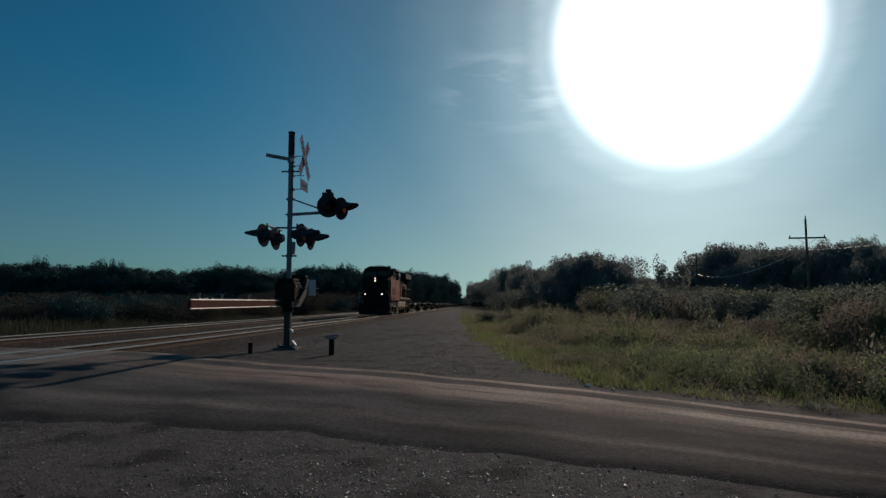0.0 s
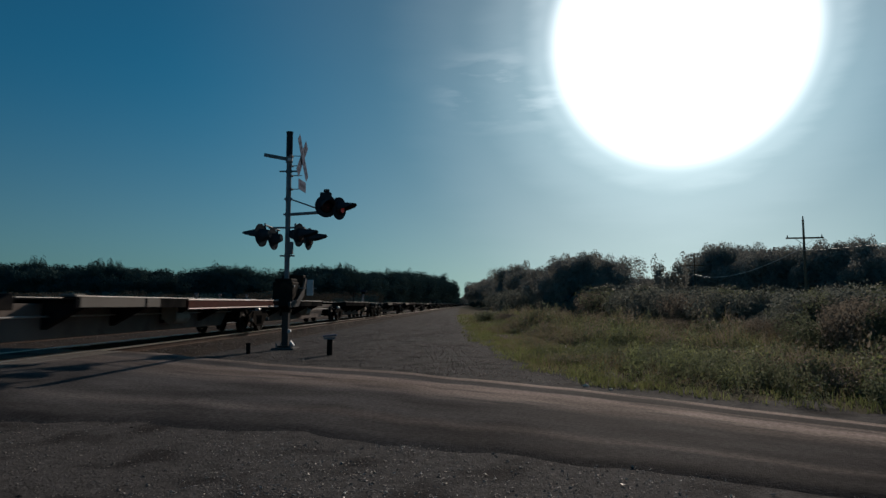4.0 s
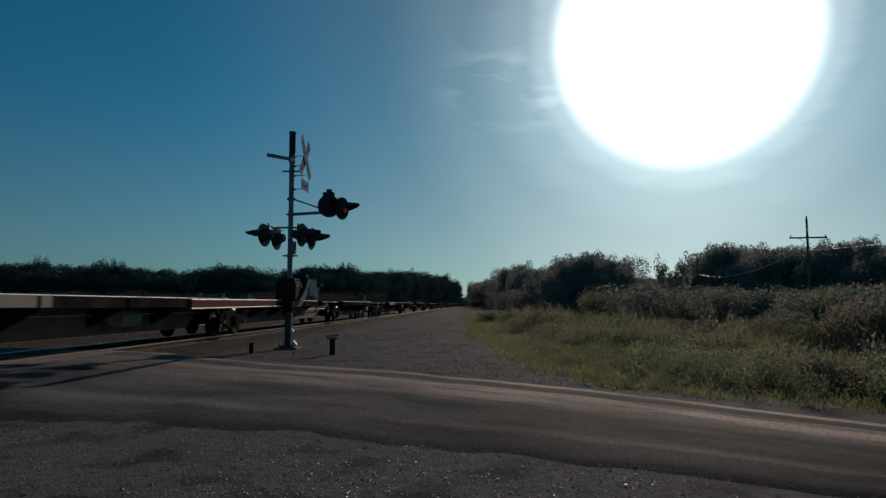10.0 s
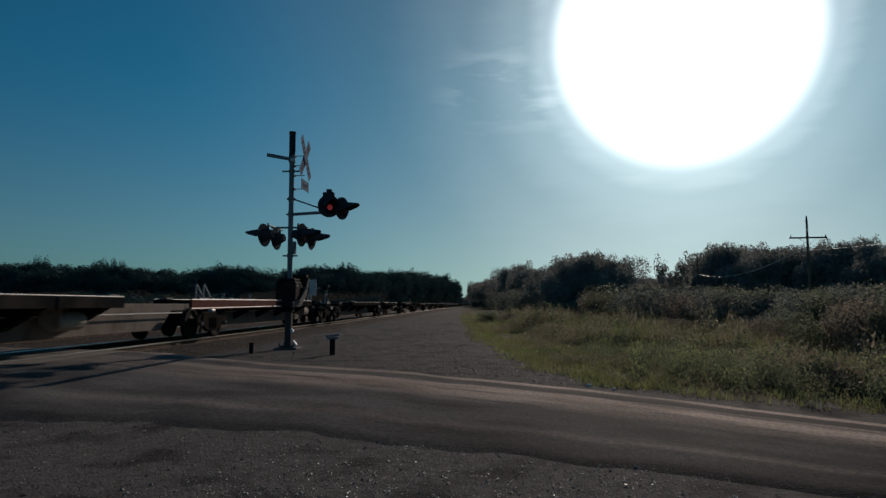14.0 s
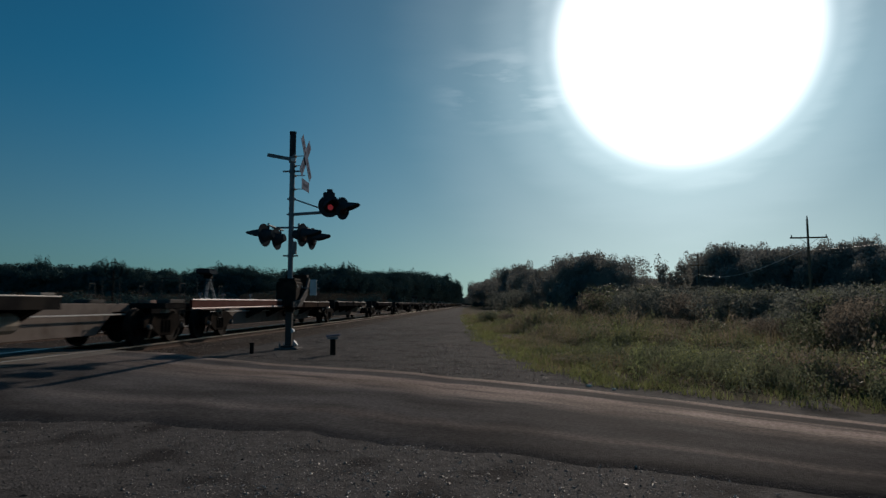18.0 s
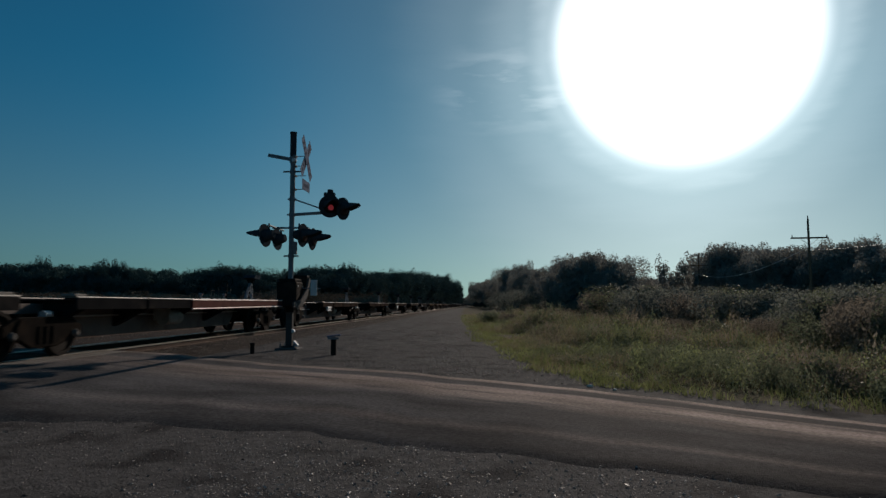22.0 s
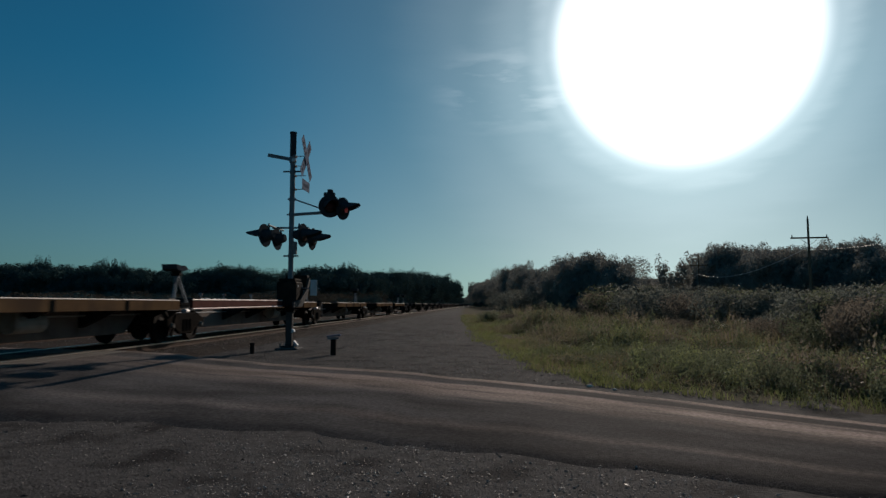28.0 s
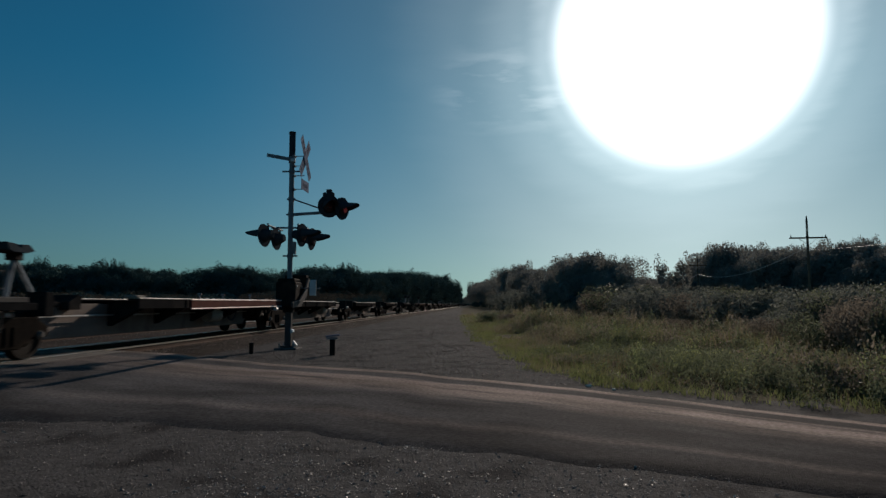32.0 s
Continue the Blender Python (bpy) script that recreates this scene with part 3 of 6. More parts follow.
def make_crossing(cx, top):
    """Precast panels between and outside the rails where the road crosses."""
    c = thing("crossing_surface", pose(cx, 0, top), "worn pale concrete crossing panels between the rails", "crossing", kind="structure")
    slope = -0.27
    for x0, x1 in ((-1.45, -0.84), (-0.66, 0.66), (0.84, 1.45)):
        y = 8.2 + (cx + 9.3) * slope
        for i in range(3):
            bm = B()
            a, b = y + i * 2.05, y + (i + 1) * 2.05 - 0.02
            prism(bm, [(x0, a + slope * x0), (x1, a + slope * x1), (x1, b + slope * x1), (x0, b + slope * x0)], -0.2, -0.004 + 0.002 * (i % 2), "z", 0.008)
            part("panel", bm, M["panel"], c)


make_crossing(TX1, RAIL_Z)
make_crossing(TX2, RAIL_Z - 0.03)

# ---------------- crossing signal with its gate ----------------
SX, SY = -4.98, 16.7
sig = thing("crossing_signal", pose(SX, SY, 0), "tall grey railway crossing signal mast with hooded flashers and lowered gate", "crossing signal")


def make_signal():
    bm = B()
    cyl(bm, (0, 0, 0.35), (0, 0, 5.15), 0.068, n=16)
    mast = part("mast", bm, M["mast"], sig, smooth=False)
    bm = B()
    cyl(bm, (0, 0, 5.12), (0, 0, 5.83), 0.085, n=14)
    cyl(bm, (0, 0, 5.83), (0, 0, 5.87), 0.095, n=14)
    part("bell", bm, M["signalblack"], sig, "dark cylinder at the top of the mast")
    bm = B()
    box(bm, -0.3, 0.3, -0.3, 0.3, -0.12, 0.05, 0.02)
    part("foundation", bm, M["concrete"], sig, "grey concrete foundation")
    bm = B()
    box(bm, -0.17, 0.17, -0.17, 0.17, 0.06, 0.10, 0.01)
    box(bm, -0.085, 0.085, -0.085, 0.085, 0.10, 1.10, 0.012)
    part("base_casting", bm, M["greypaint"], sig, "grimy grey square base column")
    for a in range(4):
        x, y = 0.26 * math.cos(a * math.pi / 2 + 0.78), 0.26 * math.sin(a * math.pi / 2 + 0.78)
        bm = B()
        cyl(bm, (x, y, 0.05), (x, y, 0.16), 0.02, n=6)
        part("anchor_bolt", bm, M["mast"], sig)
    bm = B()
    prism(bm, [(0.085, 0.42), (0.16, 0.46), (0.14, 0.52), (0.085, 0.54)], -0.12, 0.02, "y", 0.006)
    part("conduit_elbow", bm, M["white"], sig, "pale conduit elbow")
    bm = B()
    prism(bm, [(0.14, 0.12), (0.24, 0.07), (0.26, 0.12), (0.16, 0.24)], -0.14, 0.0, "y", 0.006)
    part("base_cover", bm, M["white"], sig, "pale metal cover at the base")
    # crossbuck, facing across the tracks
    for z in (5.20, 4.93, 4.66, 4.29):
        bm = B()
        cyl(bm, (0.03, 0, z), (0.36, 0, z), 0.011, n=6)
        box(bm, 0.03, 0.10, -0.09, 0.09, z - 0.02, z + 0.02)
        part("bracket", bm, M["mast"], sig)
    for s in (-1, 1):
        d = Vector((0, s * 0.62, 0.62)).normalized()
        o = Vector((0.37 + 0.012 * s, 0, 5.13))
        bm = B()
        m = Matrix.Translation(o) @ Matrix.Rotation(s * radians(42), 4, "X")
        bmesh.ops.create_cube(bm, size=1.0, matrix=m @ Matrix.Diagonal((0.006, 0.28, 1.32, 1)))
        bl = part("blade", bm, M["signback"], sig, "pale weathered crossbuck blade")
        for k in range(7):
            if k == 3:
                continue
            bm = B()
            bmesh.ops.create_cube(bm, size=1.0, matrix=m @ Matrix.Translation((0.006, 0, -0.48 + 0.16 * k)) @ Matrix.Diagonal((0.003, 0.11, 0.07, 1)))
            part("lettering", bm, M["faded"], bl, "faded lettering bar")
    bm = B()
    box(bm, 0.365, 0.373, -0.36, 0.36, 4.24, 4.52, 0.002)
    sg = part("track_count_sign", bm, M["signback"], sig, "pale plate below the crossbuck")
    bm = B()
    box(bm, 0.374, 0.378, -0.22, 0.22, 4.34, 4.42)
    part("lettering", bm, M["faded"], sg, "faded lettering bar")
    # upper arm that points towards the lane
    bm = B()
    bar(bm, (0.04, 0, 5.10), (-0.66, -0.1, 5.22), 0.05, 0.09)
    cyl(bm, (0, 0, 5.02), (0, 0, 5.18), 0.095, n=12)
    part("side_arm", bm, M["mast"], sig)
    bm = B()
    box(bm, 0.0, 0.12, -0.14, -0.09, 5.03, 5.11, 0.01)
    part("reflector", bm, M["white"], sig, "small bright plate on the clamp")
    for z, w in ((4.78, 0.26), (2.48, 0.2), (4.02, 0.12), (3.6, 0.13)):
        bm = B()
        box(bm, -w, w, -0.015, 0.015, z - 0.02, z + 0.02)
        cyl(bm, (0, 0, z - 0.045), (0, 0, z + 0.045), 0.082, n=12)
        part("clamp", bm, M["mast"], sig)
    # cantilever for the side lights
    bm = B()
    cyl(bm, (0.05, 0, 3.60), (0.86, -0.1, 3.63), 0.042, n=10)
    part("cantilever", bm, M["mast"], sig)
    bm = B()
    cyl(bm, (0.05, 0, 4.02), (0.82, -0.1, 3.74), 0.02, n=8)
    part("brace", bm, M["mast"], sig)
    bm = B()
    cyl(bm, (-0.52, 0, 3.24), (0.46, 0, 3.24), 0.026, n=8)
    cyl(bm, (-0.42, -0.62, 3.24), (-0.42, 0.62, 3.24), 0.026, n=8)
    cyl(bm, (0.38, -0.62, 3.24), (0.38, 0.62, 3.24), 0.026, n=8)
    part("crossarm", bm, M["mast"], sig)
    bm = B()
    box(bm, 0.05, 0.15, -0.06, 0.06, 2.52, 2.86, 0.01)
    part("junction_box", bm, M["mast"], sig, "small grey box on the mast")
    # gate machine
    bm = B()
    box(bm, -0.24, 0.28, -0.42, 0.28, 1.12, 1.78, 0.03)
    box(bm, -0.20, 0.24, -0.38, 0.24, 1.78, 1.86, 0.02)
    box(bm, -0.12, 0.12, -0.1, 0.1, 0.98, 1.12)
    mach = part("gate_machine", bm, M["under"], sig, "black gate machine housing bolted to the mast")
    for z in (1.25, 1.66):
        for y in (-0.3, 0.15):
            bm = B()
            cyl(bm, (0.275, y, z), (0.30, y, z), 0.03, n=8)
            part("latch", bm, M["chrome"], mach, "bright latch")
    for s, x in ((1, 0.36), (-1, -0.30)):
        bm = B()
        prism(bm, [(-0.95, 1.10), (-0.2, 1.12), (0.35, 1.42), (0.62, 1.86), (0.5, 1.92), (0.2, 1.55), (-0.3, 1.30), (-0.95, 1.24)], x - 0.025, x + 0.025, "x", 0.008)
        part("gate_lever", bm, M["greypaint"], sig, "grey curved gate lever")
    bm = B()
    box(bm, -0.26, 0.34, 0.42, 0.66, 1.58, 1.98, 0.02)
    part("counterweight", bm, M["under"], sig)
    # the lowered arm
    bm = B()
    prism(bm, [(-5.85, 1.120), (-0.75, 1.150), (-0.75, 1.280), (-5.85, 1.260)], -0.03, 0.02, "x", 0.006)
    arm = part("gate_arm", bm, M["armred"], sig, "lowered faded red gate arm with small lamps")
    # strips added along both edges, bright by colour where the sun glints
    for z0, z1 in ((1.106, 1.136), (1.262, 1.283)):
        bm = B()
        cyl(bm, (0.02, -5.86, z0), (0.02, -0.75, z1), 0.014, n=8)
        part("edge_strip", bm, M["armedge"], arm, "worn pink edging strip")
    for i in range(16):
        bm = B()
        y0 = -5.5 + i * 0.19 + random.uniform(-0.03, 0.03)
        cyl(bm, (-0.0, y0, 1.283), (-0.0, y0 + random.uniform(0.05, 0.14), 1.283), 0.012, n=6)
        part("cable_clip", bm, M["white"], arm)
    for y in (-5.5, -4.45, -2.95):
        bm = B()
        z = 1.28 + 0.004 * (y + 5.8)
        cyl(bm, (-0.0, y, z), (-0.0, y, z + 0.07), 0.014, n=6)
        cyl(bm, (-0.03, y, z + 0.085), (0.03, y, z + 0.085), 0.022, n=10)
        lamp = part("arm_lamp", bm, M["mast"], arm, "small round gate lamp")
        for s in (-1, 1):
            bm = B()
            cyl(bm, (s * 0.03, y, z + 0.085), (s * 0.038, y, z + 0.085), 0.018, n=10)
            part("lens", bm, M["redlens"], arm, "red lens")


make_signal()


def flasher(x, y, z, turn, size=0.305):
    """A hooded red light; its own +x is the way it shines."""
    m = pose(x, y, z, 0, 4, turn)
    bm = B()
    cyl(bm, (-0.06, 0, 0), (-0.045, 0, 0), size, n=28)
    head = part("flasher", bm, M["signalblack"], sig, "black round background disc with a red light")
    head.matrix_basis = m
    bm = B()
    cyl(bm, (-0.30, 0, 0.02), (-0.06, 0, 0), 0.10, 0.175, n=16)
    cyl(bm, (-0.045, 0, 0), (0.02, 0, 0), 0.175, n=20, caps=False)
    cyl(bm, (-0.18, 0, 0.1), (-0.18, 0, 0.30), 0.025, n=8)
    part("housing", bm, M["signalblack"], head)
    bm = B()
    k = 14
    rows = []
    for j in range(k + 1):
        a = radians(-10 + 200 * j / k)
        length = 0.10 + 0.34 * min(1.0, max(0.0, (math.sin(a) + 0.05) / 0.75)) ** 0.6
        rows.append([bm.verts.new((xx, r * math.cos(a), r * math.sin(a) - drop)) for xx, r, drop in
                     ((-0.04, 0.185, 0), (length, 0.165, 0.03 * length), (length, 0.155, 0.03 * length), (-0.04, 0.172, 0))])
    for a, b in zip(rows, rows[1:]):
        for i in range(4):
            bm.faces.new((a[i], a[(i + 1) % 4], b[(i + 1) % 4], b[i]))
    bmesh.ops.recalc_face_normals(bm, faces=bm.faces)
    part("hood", bm, M["signalblack"], head, "long black hood")
    bm = B()
    bmesh.ops.create_uvsphere(bm, u_segments=20, v_segments=8, radius=0.158, matrix=Matrix.Diagonal((0.25, 1, 1, 1)))
    part("lens", bm, M["redlens"], head, "red glass lens")
    return head


for dy in (-0.5, 0.5):
    flasher(-0.60, dy, 2.98, 170 + 4 * dy)
    flasher(0.50, dy, 2.98, -8 + 4 * dy)
LIT = flasher(1.08, -0.14, 3.80, -62)
LIT2 = flasher(1.42, 0.08, 3.76, -24)
bm = B()
box(bm, 0.86, 1.16, -0.02, 0.12, 4.06, 4.2, 0.02)
cyl(bm, (0.95, 0.05, 3.98), (1.4, 0.2, 4.02), 0.03, n=8)
box(bm, 0.96, 1.1, -0.02, 0.1, 4.2, 4.28, 0.01)
part("terminal_box", bm, M["signalblack"], sig, "black terminal box above the side lights")
# the lamp drum behind the lens: a bright and a dark face
LAMP_DRUMS = []
for head, lamp_mat in ((LIT, M["redlit"]), (LIT2, M["redlow"])):
    bm = B()
    cyl(bm, (0.0045, 0.0, 0.0), (0.0075, 0.0, 0.0), 0.075, n=16)
    d = part("lamp", bm, lamp_mat, head, "glowing red lamp")
    d.matrix_basis = pose(0.05, 0, -0.04)
    bm = B()
    cyl(bm, (-0.012, 0.0, 0.0), (0.0055, 0.0, 0.0), 0.095, n=16)
    part("lamp_back", bm, M["signalblack"], d, "black back of the lamp")
    LAMP_DRUMS.append(d)

# plate and its bracket beside the gate machine
bm = B()
box(bm, 0.52, 0.70, 0.08, 0.10, 1.42, 1.84, 0.004)
pl = part("notice_plate", bm, M["white"], sig, "small pale notice plate on a bracket")
bm = B()
cyl(bm, (0.28, 0.13, 1.62), (0.78, 0.13, 1.61), 0.014, n=6)
part("bracket", bm, M["mast"], sig)

# low post with a pale slanted lid
def low_post(x, y, h, tilt):
    p = thing("marker_post", pose(x, y, 0, 0, 0, tilt), "short dark post with a pale slanted metal lid", "marker post")
    bm = B()
    box(bm, -0.06, 0.06, -0.06, 0.06, -0.05, h - 0.05, 0.01)
    part("post", bm, M["under"], p)
    bm = B()
    prism(bm, [(-0.16, h - 0.05), (0.16, h - 0.02), (0.16, h + 0.02), (-0.16, h - 0.01)], -0.09, 0.09, "y", 0.008)
    lid = part("lid", bm, M["signback"], p, "pale metal lid")
    bm = B()
    box(bm, -0.13, 0.13, -0.1, -0.092, h - 0.1, h - 0.05)
    part("hinge", bm, M["mast"], lid)


low_post(-3.36, 14.8, 0.47, 6)
stub = thing("cable_stub", pose(SX - 0.42, SY - 1.6, 0), "stubby dark conduit beside the signal foundation", "conduit")
bm = B()
cyl(bm, (0, 0, -0.05), (0, 0, 0.22), 0.05, n=10)
part("pipe", bm, M["under"], stub)
bm = B()
cyl(bm, (0, 0, 0.22), (0, 0, 0.26), 0.06, n=10)
part("cap", bm, M["under"], stub)

# ---------------- utility poles and wires ----------------
def utility_pole(x, y, h, arm, name_label):
    p = thing("utility_pole", pose(x, y, ground_z(x, y), 0, 0, -8), name_label, "utility pole", "utility poles along the trees")
    bm = B()
    cyl(bm, (0, 0, -0.3), (0, 0, h), 0.11, 0.065, n=12)
    part("pole", bm, M["wood"], p)
    bm = B()
    box(bm, -arm / 2, arm / 2, -0.2, -0.1, h - 1.3, h - 1.2, 0.01)
    ca = part("crossarm", bm, M["wood"], p)
    for s in (-1, 1):
        bm = B()
        bar(bm, (s * arm * 0.25, -0.15, h - 1.28), (0, -0.13, h - 1.75), 0.04, 0.02)
        part("brace", bm, M["mast"], p)
        bm = B()
        cyl(bm, (s * arm * 0.46, -0.15, h - 1.2), (s * arm * 0.46, -0.15, h - 1.05), 0.04, 0.025, n=8)
        part("insulator", bm, M["greypaint"], ca)
    bm = B()
    cyl(bm, (0, 0, h), (0, 0, h + 0.25), 0.05, 0.03, n=8)
    part("insulator", bm, M["greypaint"], p)
    return p


utility_pole(22.1, 43.2, 7.3, 2.3, "weathered wooden utility pole with a crossarm above the trees")
utility_pole(29.7, 86.4, 8.1, 2.3, "distant wooden utility pole with a crossarm")


def tube(bm, pts, r, n=5):
    """One open tube along the points."""
    rings = []
    for i, p in enumerate(pts):
        d = (pts[min(i + 1, len(pts) - 1)] - pts[max(i - 1, 0)]).normalized()
        u = d.cross(Vector((0.3, 0.1, 1.0))).normalized()
        w = d.cross(u)
        rings.append([bm.verts.new(p + r * (math.cos(6.2832 * k / n) * u + math.sin(6.2832 * k / n) * w)) for k in range(n)])
    for a, b in zip(rings, rings[1:]):
        for k in range(n):
            bm.faces.new((a[k], a[(k + 1) % n], b[(k + 1) % n], b[k]))
    bmesh.ops.recalc_face_normals(bm, faces=bm.faces)


def wire(p, q, sag, r=0.02):
    w = thing("overhead_wire", pose(0, 0, 0), "sagging pale overhead wire between the poles", "wire")
    bm = B()
    k = 20
    tube(bm, [Vector(p).lerp(Vector(q), i / k) - Vector((0, 0, sag * 4 * (i / k) * (1 - i / k))) for i in range(k + 1)], r)
    part("cable", bm, M["wire"], w)


wire((22.0, 43.05, 5.0), (29.6, 86.3, 5.23), 1.05, 0.024)
wire((22.0, 43.05, 4.76), (17.6, 7.2, 4.36), 0.5, 0.008)
wire((29.6, 86.3, 5.23), (36.0, 129.6, 5.23), 0.9, 0.03)
# ---------------- stones ----------------
def stone_field(name, label, spots, mat):
    """spots: x, y, z, size of each stone, joined into one mesh."""
    rng = np.random.RandomState(5)
    base = np.array([(1, 0, 0), (-1, 0, 0), (0, 1, 0), (0, -1, 0), (0, 0, 1), (0, 0, -0.6)], float)
    tri = np.array([(0, 2, 4), (2, 1, 4), (1, 3, 4), (3, 0, 4), (2, 0, 5), (1, 2, 5), (3, 1, 5), (0, 3, 5)])
    n = len(spots)
    sp = np.array(spots)
    a = rng.uniform(0, 6.28, n)
    v = base[None] * rng.uniform(0.55, 1.25, (n, 6, 1)) * np.stack([rng.uniform(0.7, 1.3, n), rng.uniform(0.7, 1.3, n), rng.uniform(0.28, 0.55, n)], 1)[:, None]
    c, s = np.cos(a)[:, None], np.sin(a)[:, None]
    x = v[..., 0] * c - v[..., 1] * s
    y = v[..., 0] * s + v[..., 1] * c
    v = np.stack([x, y, v[..., 2] + rng.uniform(-0.4, 0.4, (n, 1)) * x], 2) * sp[:, 3][:, None, None] * 0.5 + sp[:, None, :3]
    f = tri[None] + 6 * np.arange(n)[:, None, None]
    ob = new(name, raw(name, v.reshape(-1, 3).tolist(), f.reshape(-1, 3).tolist(), mat))
    return tagged(ob, label, "gravel", kind="stuff")


def near_edge_y(x):
    for (x0, y0), (x1, y1) in zip(NEAR_EDGE, NEAR_EDGE[1:]):
        if x1 <= x <= x0:
            return y0 + (y1 - y0) * (x - x0) / (x1 - x0)
    return 5.0


def far_edge_y(x):
    for (x0, y0), (x1, y1) in zip(FAR_EDGE, FAR_EDGE[1:]):
        if x1 <= x <= x0:
            return y0 + (y1 - y0) * (x - x0) / (x1 - x0)
    return 15.0


rng = random.Random(3)
spots = []
while len(spots) < 14000:
    x, y = rng.uniform(-7, 4), rng.uniform(2.6, 6.8)
    if y > near_edge_y(x) + rng.uniform(-0.1, 0.35):
        continue
    w = noise.noise(Vector((x, y, 0)) * 0.8) + (0.35 if -1.5 < x < 1.2 else -0.15)
    if rng.random() > 0.45 + 0.6 * w:
        continue
    spots.append((x, y, 0.004, min(0.035, 0.006 + rng.expovariate(1 / 0.006))))
stone_field("loose_gravel", "loose grey gravel on the dirt pull-off", spots, M["stonelight"])

spots = []
while len(spots) < 26000:
    y = 9.5 + rng.expovariate(1 / 14.0)
    x = rng.uniform(-7.6, 3)
    if y > 90 or x > grass_edge(y) + 0.3 or y < far_edge_y(x) + rng.uniform(-0.15, 0.4):
        continue
    d = 0.25 + 0.75 * max(0, noise.noise(Vector((x, y * 0.4, 7)) * 0.9) + 0.35)
    if rng.random() > d:
        continue
    spots.append((x, y, ground_z(x, y) + 0.008, min(0.06, 0.012 + rng.expovariate(1 / 0.008) + 0.0003 * y)))
stone_field("shoulder_gravel", "coarse brown-grey gravel strip beside the track", spots, M["stone"])

spots = []
while len(spots) < 14000:
    y = 13.5 + rng.expovariate(1 / 20.0)
    cx = TX1 if rng.random() < 0.75 else TX2
    o = rng.uniform(-2.7, 2.7)
    if y > 100 or abs(abs(o) - 0.755) < 0.1 or y < far_edge_y(max(-39, cx + o)) + 0.2:
        continue
    spots.append((cx + o, y, RAIL_Z - 0.152 - 0.26 * max(0, abs(o) - 1.8), rng.uniform(0.025, 0.06)))
stone_field("ballast_stones", "angular brown-grey ballast stones round the ties", spots, M["stone"])

spots = []
while len(spots) < 260:
    x, y = rng.uniform(-6.5, 1.5), rng.uniform(2.7, 6.6)
    if y > near_edge_y(x) + 0.1 or noise.noise(Vector((x * 0.8, y * 0.8, 3))) < (-0.05 if x < -1 else 0.25):
        continue
    spots.append((x, y, -0.004, min(0.05, 0.015 + rng.expovariate(1 / 0.01))))
stone_field("dirt_clods", "dark clods of dirt on the pull-off", spots, M["clod"])
spots = []
while len(spots) < 1700:
    x, y = rng.uniform(-2.2, 2.4), rng.uniform(2.6, 5.4)
    if y > near_edge_y(x) + 0.25 or noise.noise(Vector((x * 1.1, y * 1.1, 8))) < -0.1:
        continue
    spots.append((x, y, 0.012, min(0.035, 0.008 + rng.expovariate(1 / 0.005))))
stone_field("stone_chips", "small pale stone chips among the gravel", spots, M["chip"])

# scraps by the road edge
for i, (x, y, s) in enumerate(((1.62, 9.35, 0.10), (1.9, 9.0, 0.07), (0.15, 3.62, 0.05), (-0.55, 4.05, 0.03), (1.65, 3.75, 0.03))):
    bm = B()
    bmesh.ops.create_icosphere(bm, subdivisions=2, radius=s / 2, matrix=Matrix.Diagonal((1, 0.7, 0.5, 1)))
    for v in bm.verts:
        v.co *= 1 + 0.3 * noise.noise(v.co * 30 + Vector((i, 0, 0)))
    o = part("pale_stone", bm, M["litter"])
    o.matrix_basis = pose(x, y, 0.012, 0, 0, 40 * i)
    tagged(o, "pale broken stone lying on the gravel", "stone", "pale stones by the road")

# ---------------- plants ----------------
def blades(name, label, spots, mat, lean=0.35):
    """spots: x, y, z, height, width of a grass blade; each is a bent strip."""
    r = np.random.RandomState(11)
    sp = np.array(spots)
    n = len(sp)
    a = r.uniform(0, 6.28, n)
    dirx, diry = np.cos(a), np.sin(a)
    b = r.uniform(0, 6.28, n)
    ln = r.uniform(0.05, lean, n) * sp[:, 3]
    lx, ly = np.cos(b) * ln, np.sin(b) * ln
    w = sp[:, 4] / 2
    out = np.zeros((n, 5, 3))
    for k, (hh, ww, ll) in enumerate(((0, 1, 0), (0, -1, 0), (0.55, 0.8, 0.3), (0.55, -0.8, 0.3), (1, 0, 1))):
        out[:, k, 0] = sp[:, 0] + dirx * w * ww + lx * ll
        out[:, k, 1] = sp[:, 1] + diry * w * ww + ly * ll
        out[:, k, 2] = sp[:, 2] + sp[:, 3] * hh
    o = 5 * np.arange(n)
    f = []
    for i in o.tolist():
        f.append((i, i + 1, i + 3, i + 2))
        f.append((i + 2, i + 3, i + 4))
    ob = new(name, raw(name, out.reshape(-1, 3).tolist(), f, mat))
    return tagged(ob, label, "grass", kind="stuff")


def scatter(n, seed, keep):
    r = random.Random(seed)
    out = []
    while len(out) < n:
        p = keep(r)
        if p:
            out.append(p)
    return out


def growth(x, y, inside):
    """Height of the weeds: a short strip along the gravel, then rising in uneven swells."""
    n = noise.noise(Vector((x * 0.5, y * 0.3, 4)))
    m = noise.noise(Vector((x * 0.16, y * 0.1, 9)))
    k = noise.noise(Vector((x * 1.5, y * 0.9, 14)))
    return min(1.0, 0.10 + (max(inside, 0) / 3.4) ** 1.25) * max(0.16, 0.62 + 0.7 * n + 0.5 * m + 0.4 * k) * (1 + 0.5 * min(1, max(0, inside - 4) / 8))


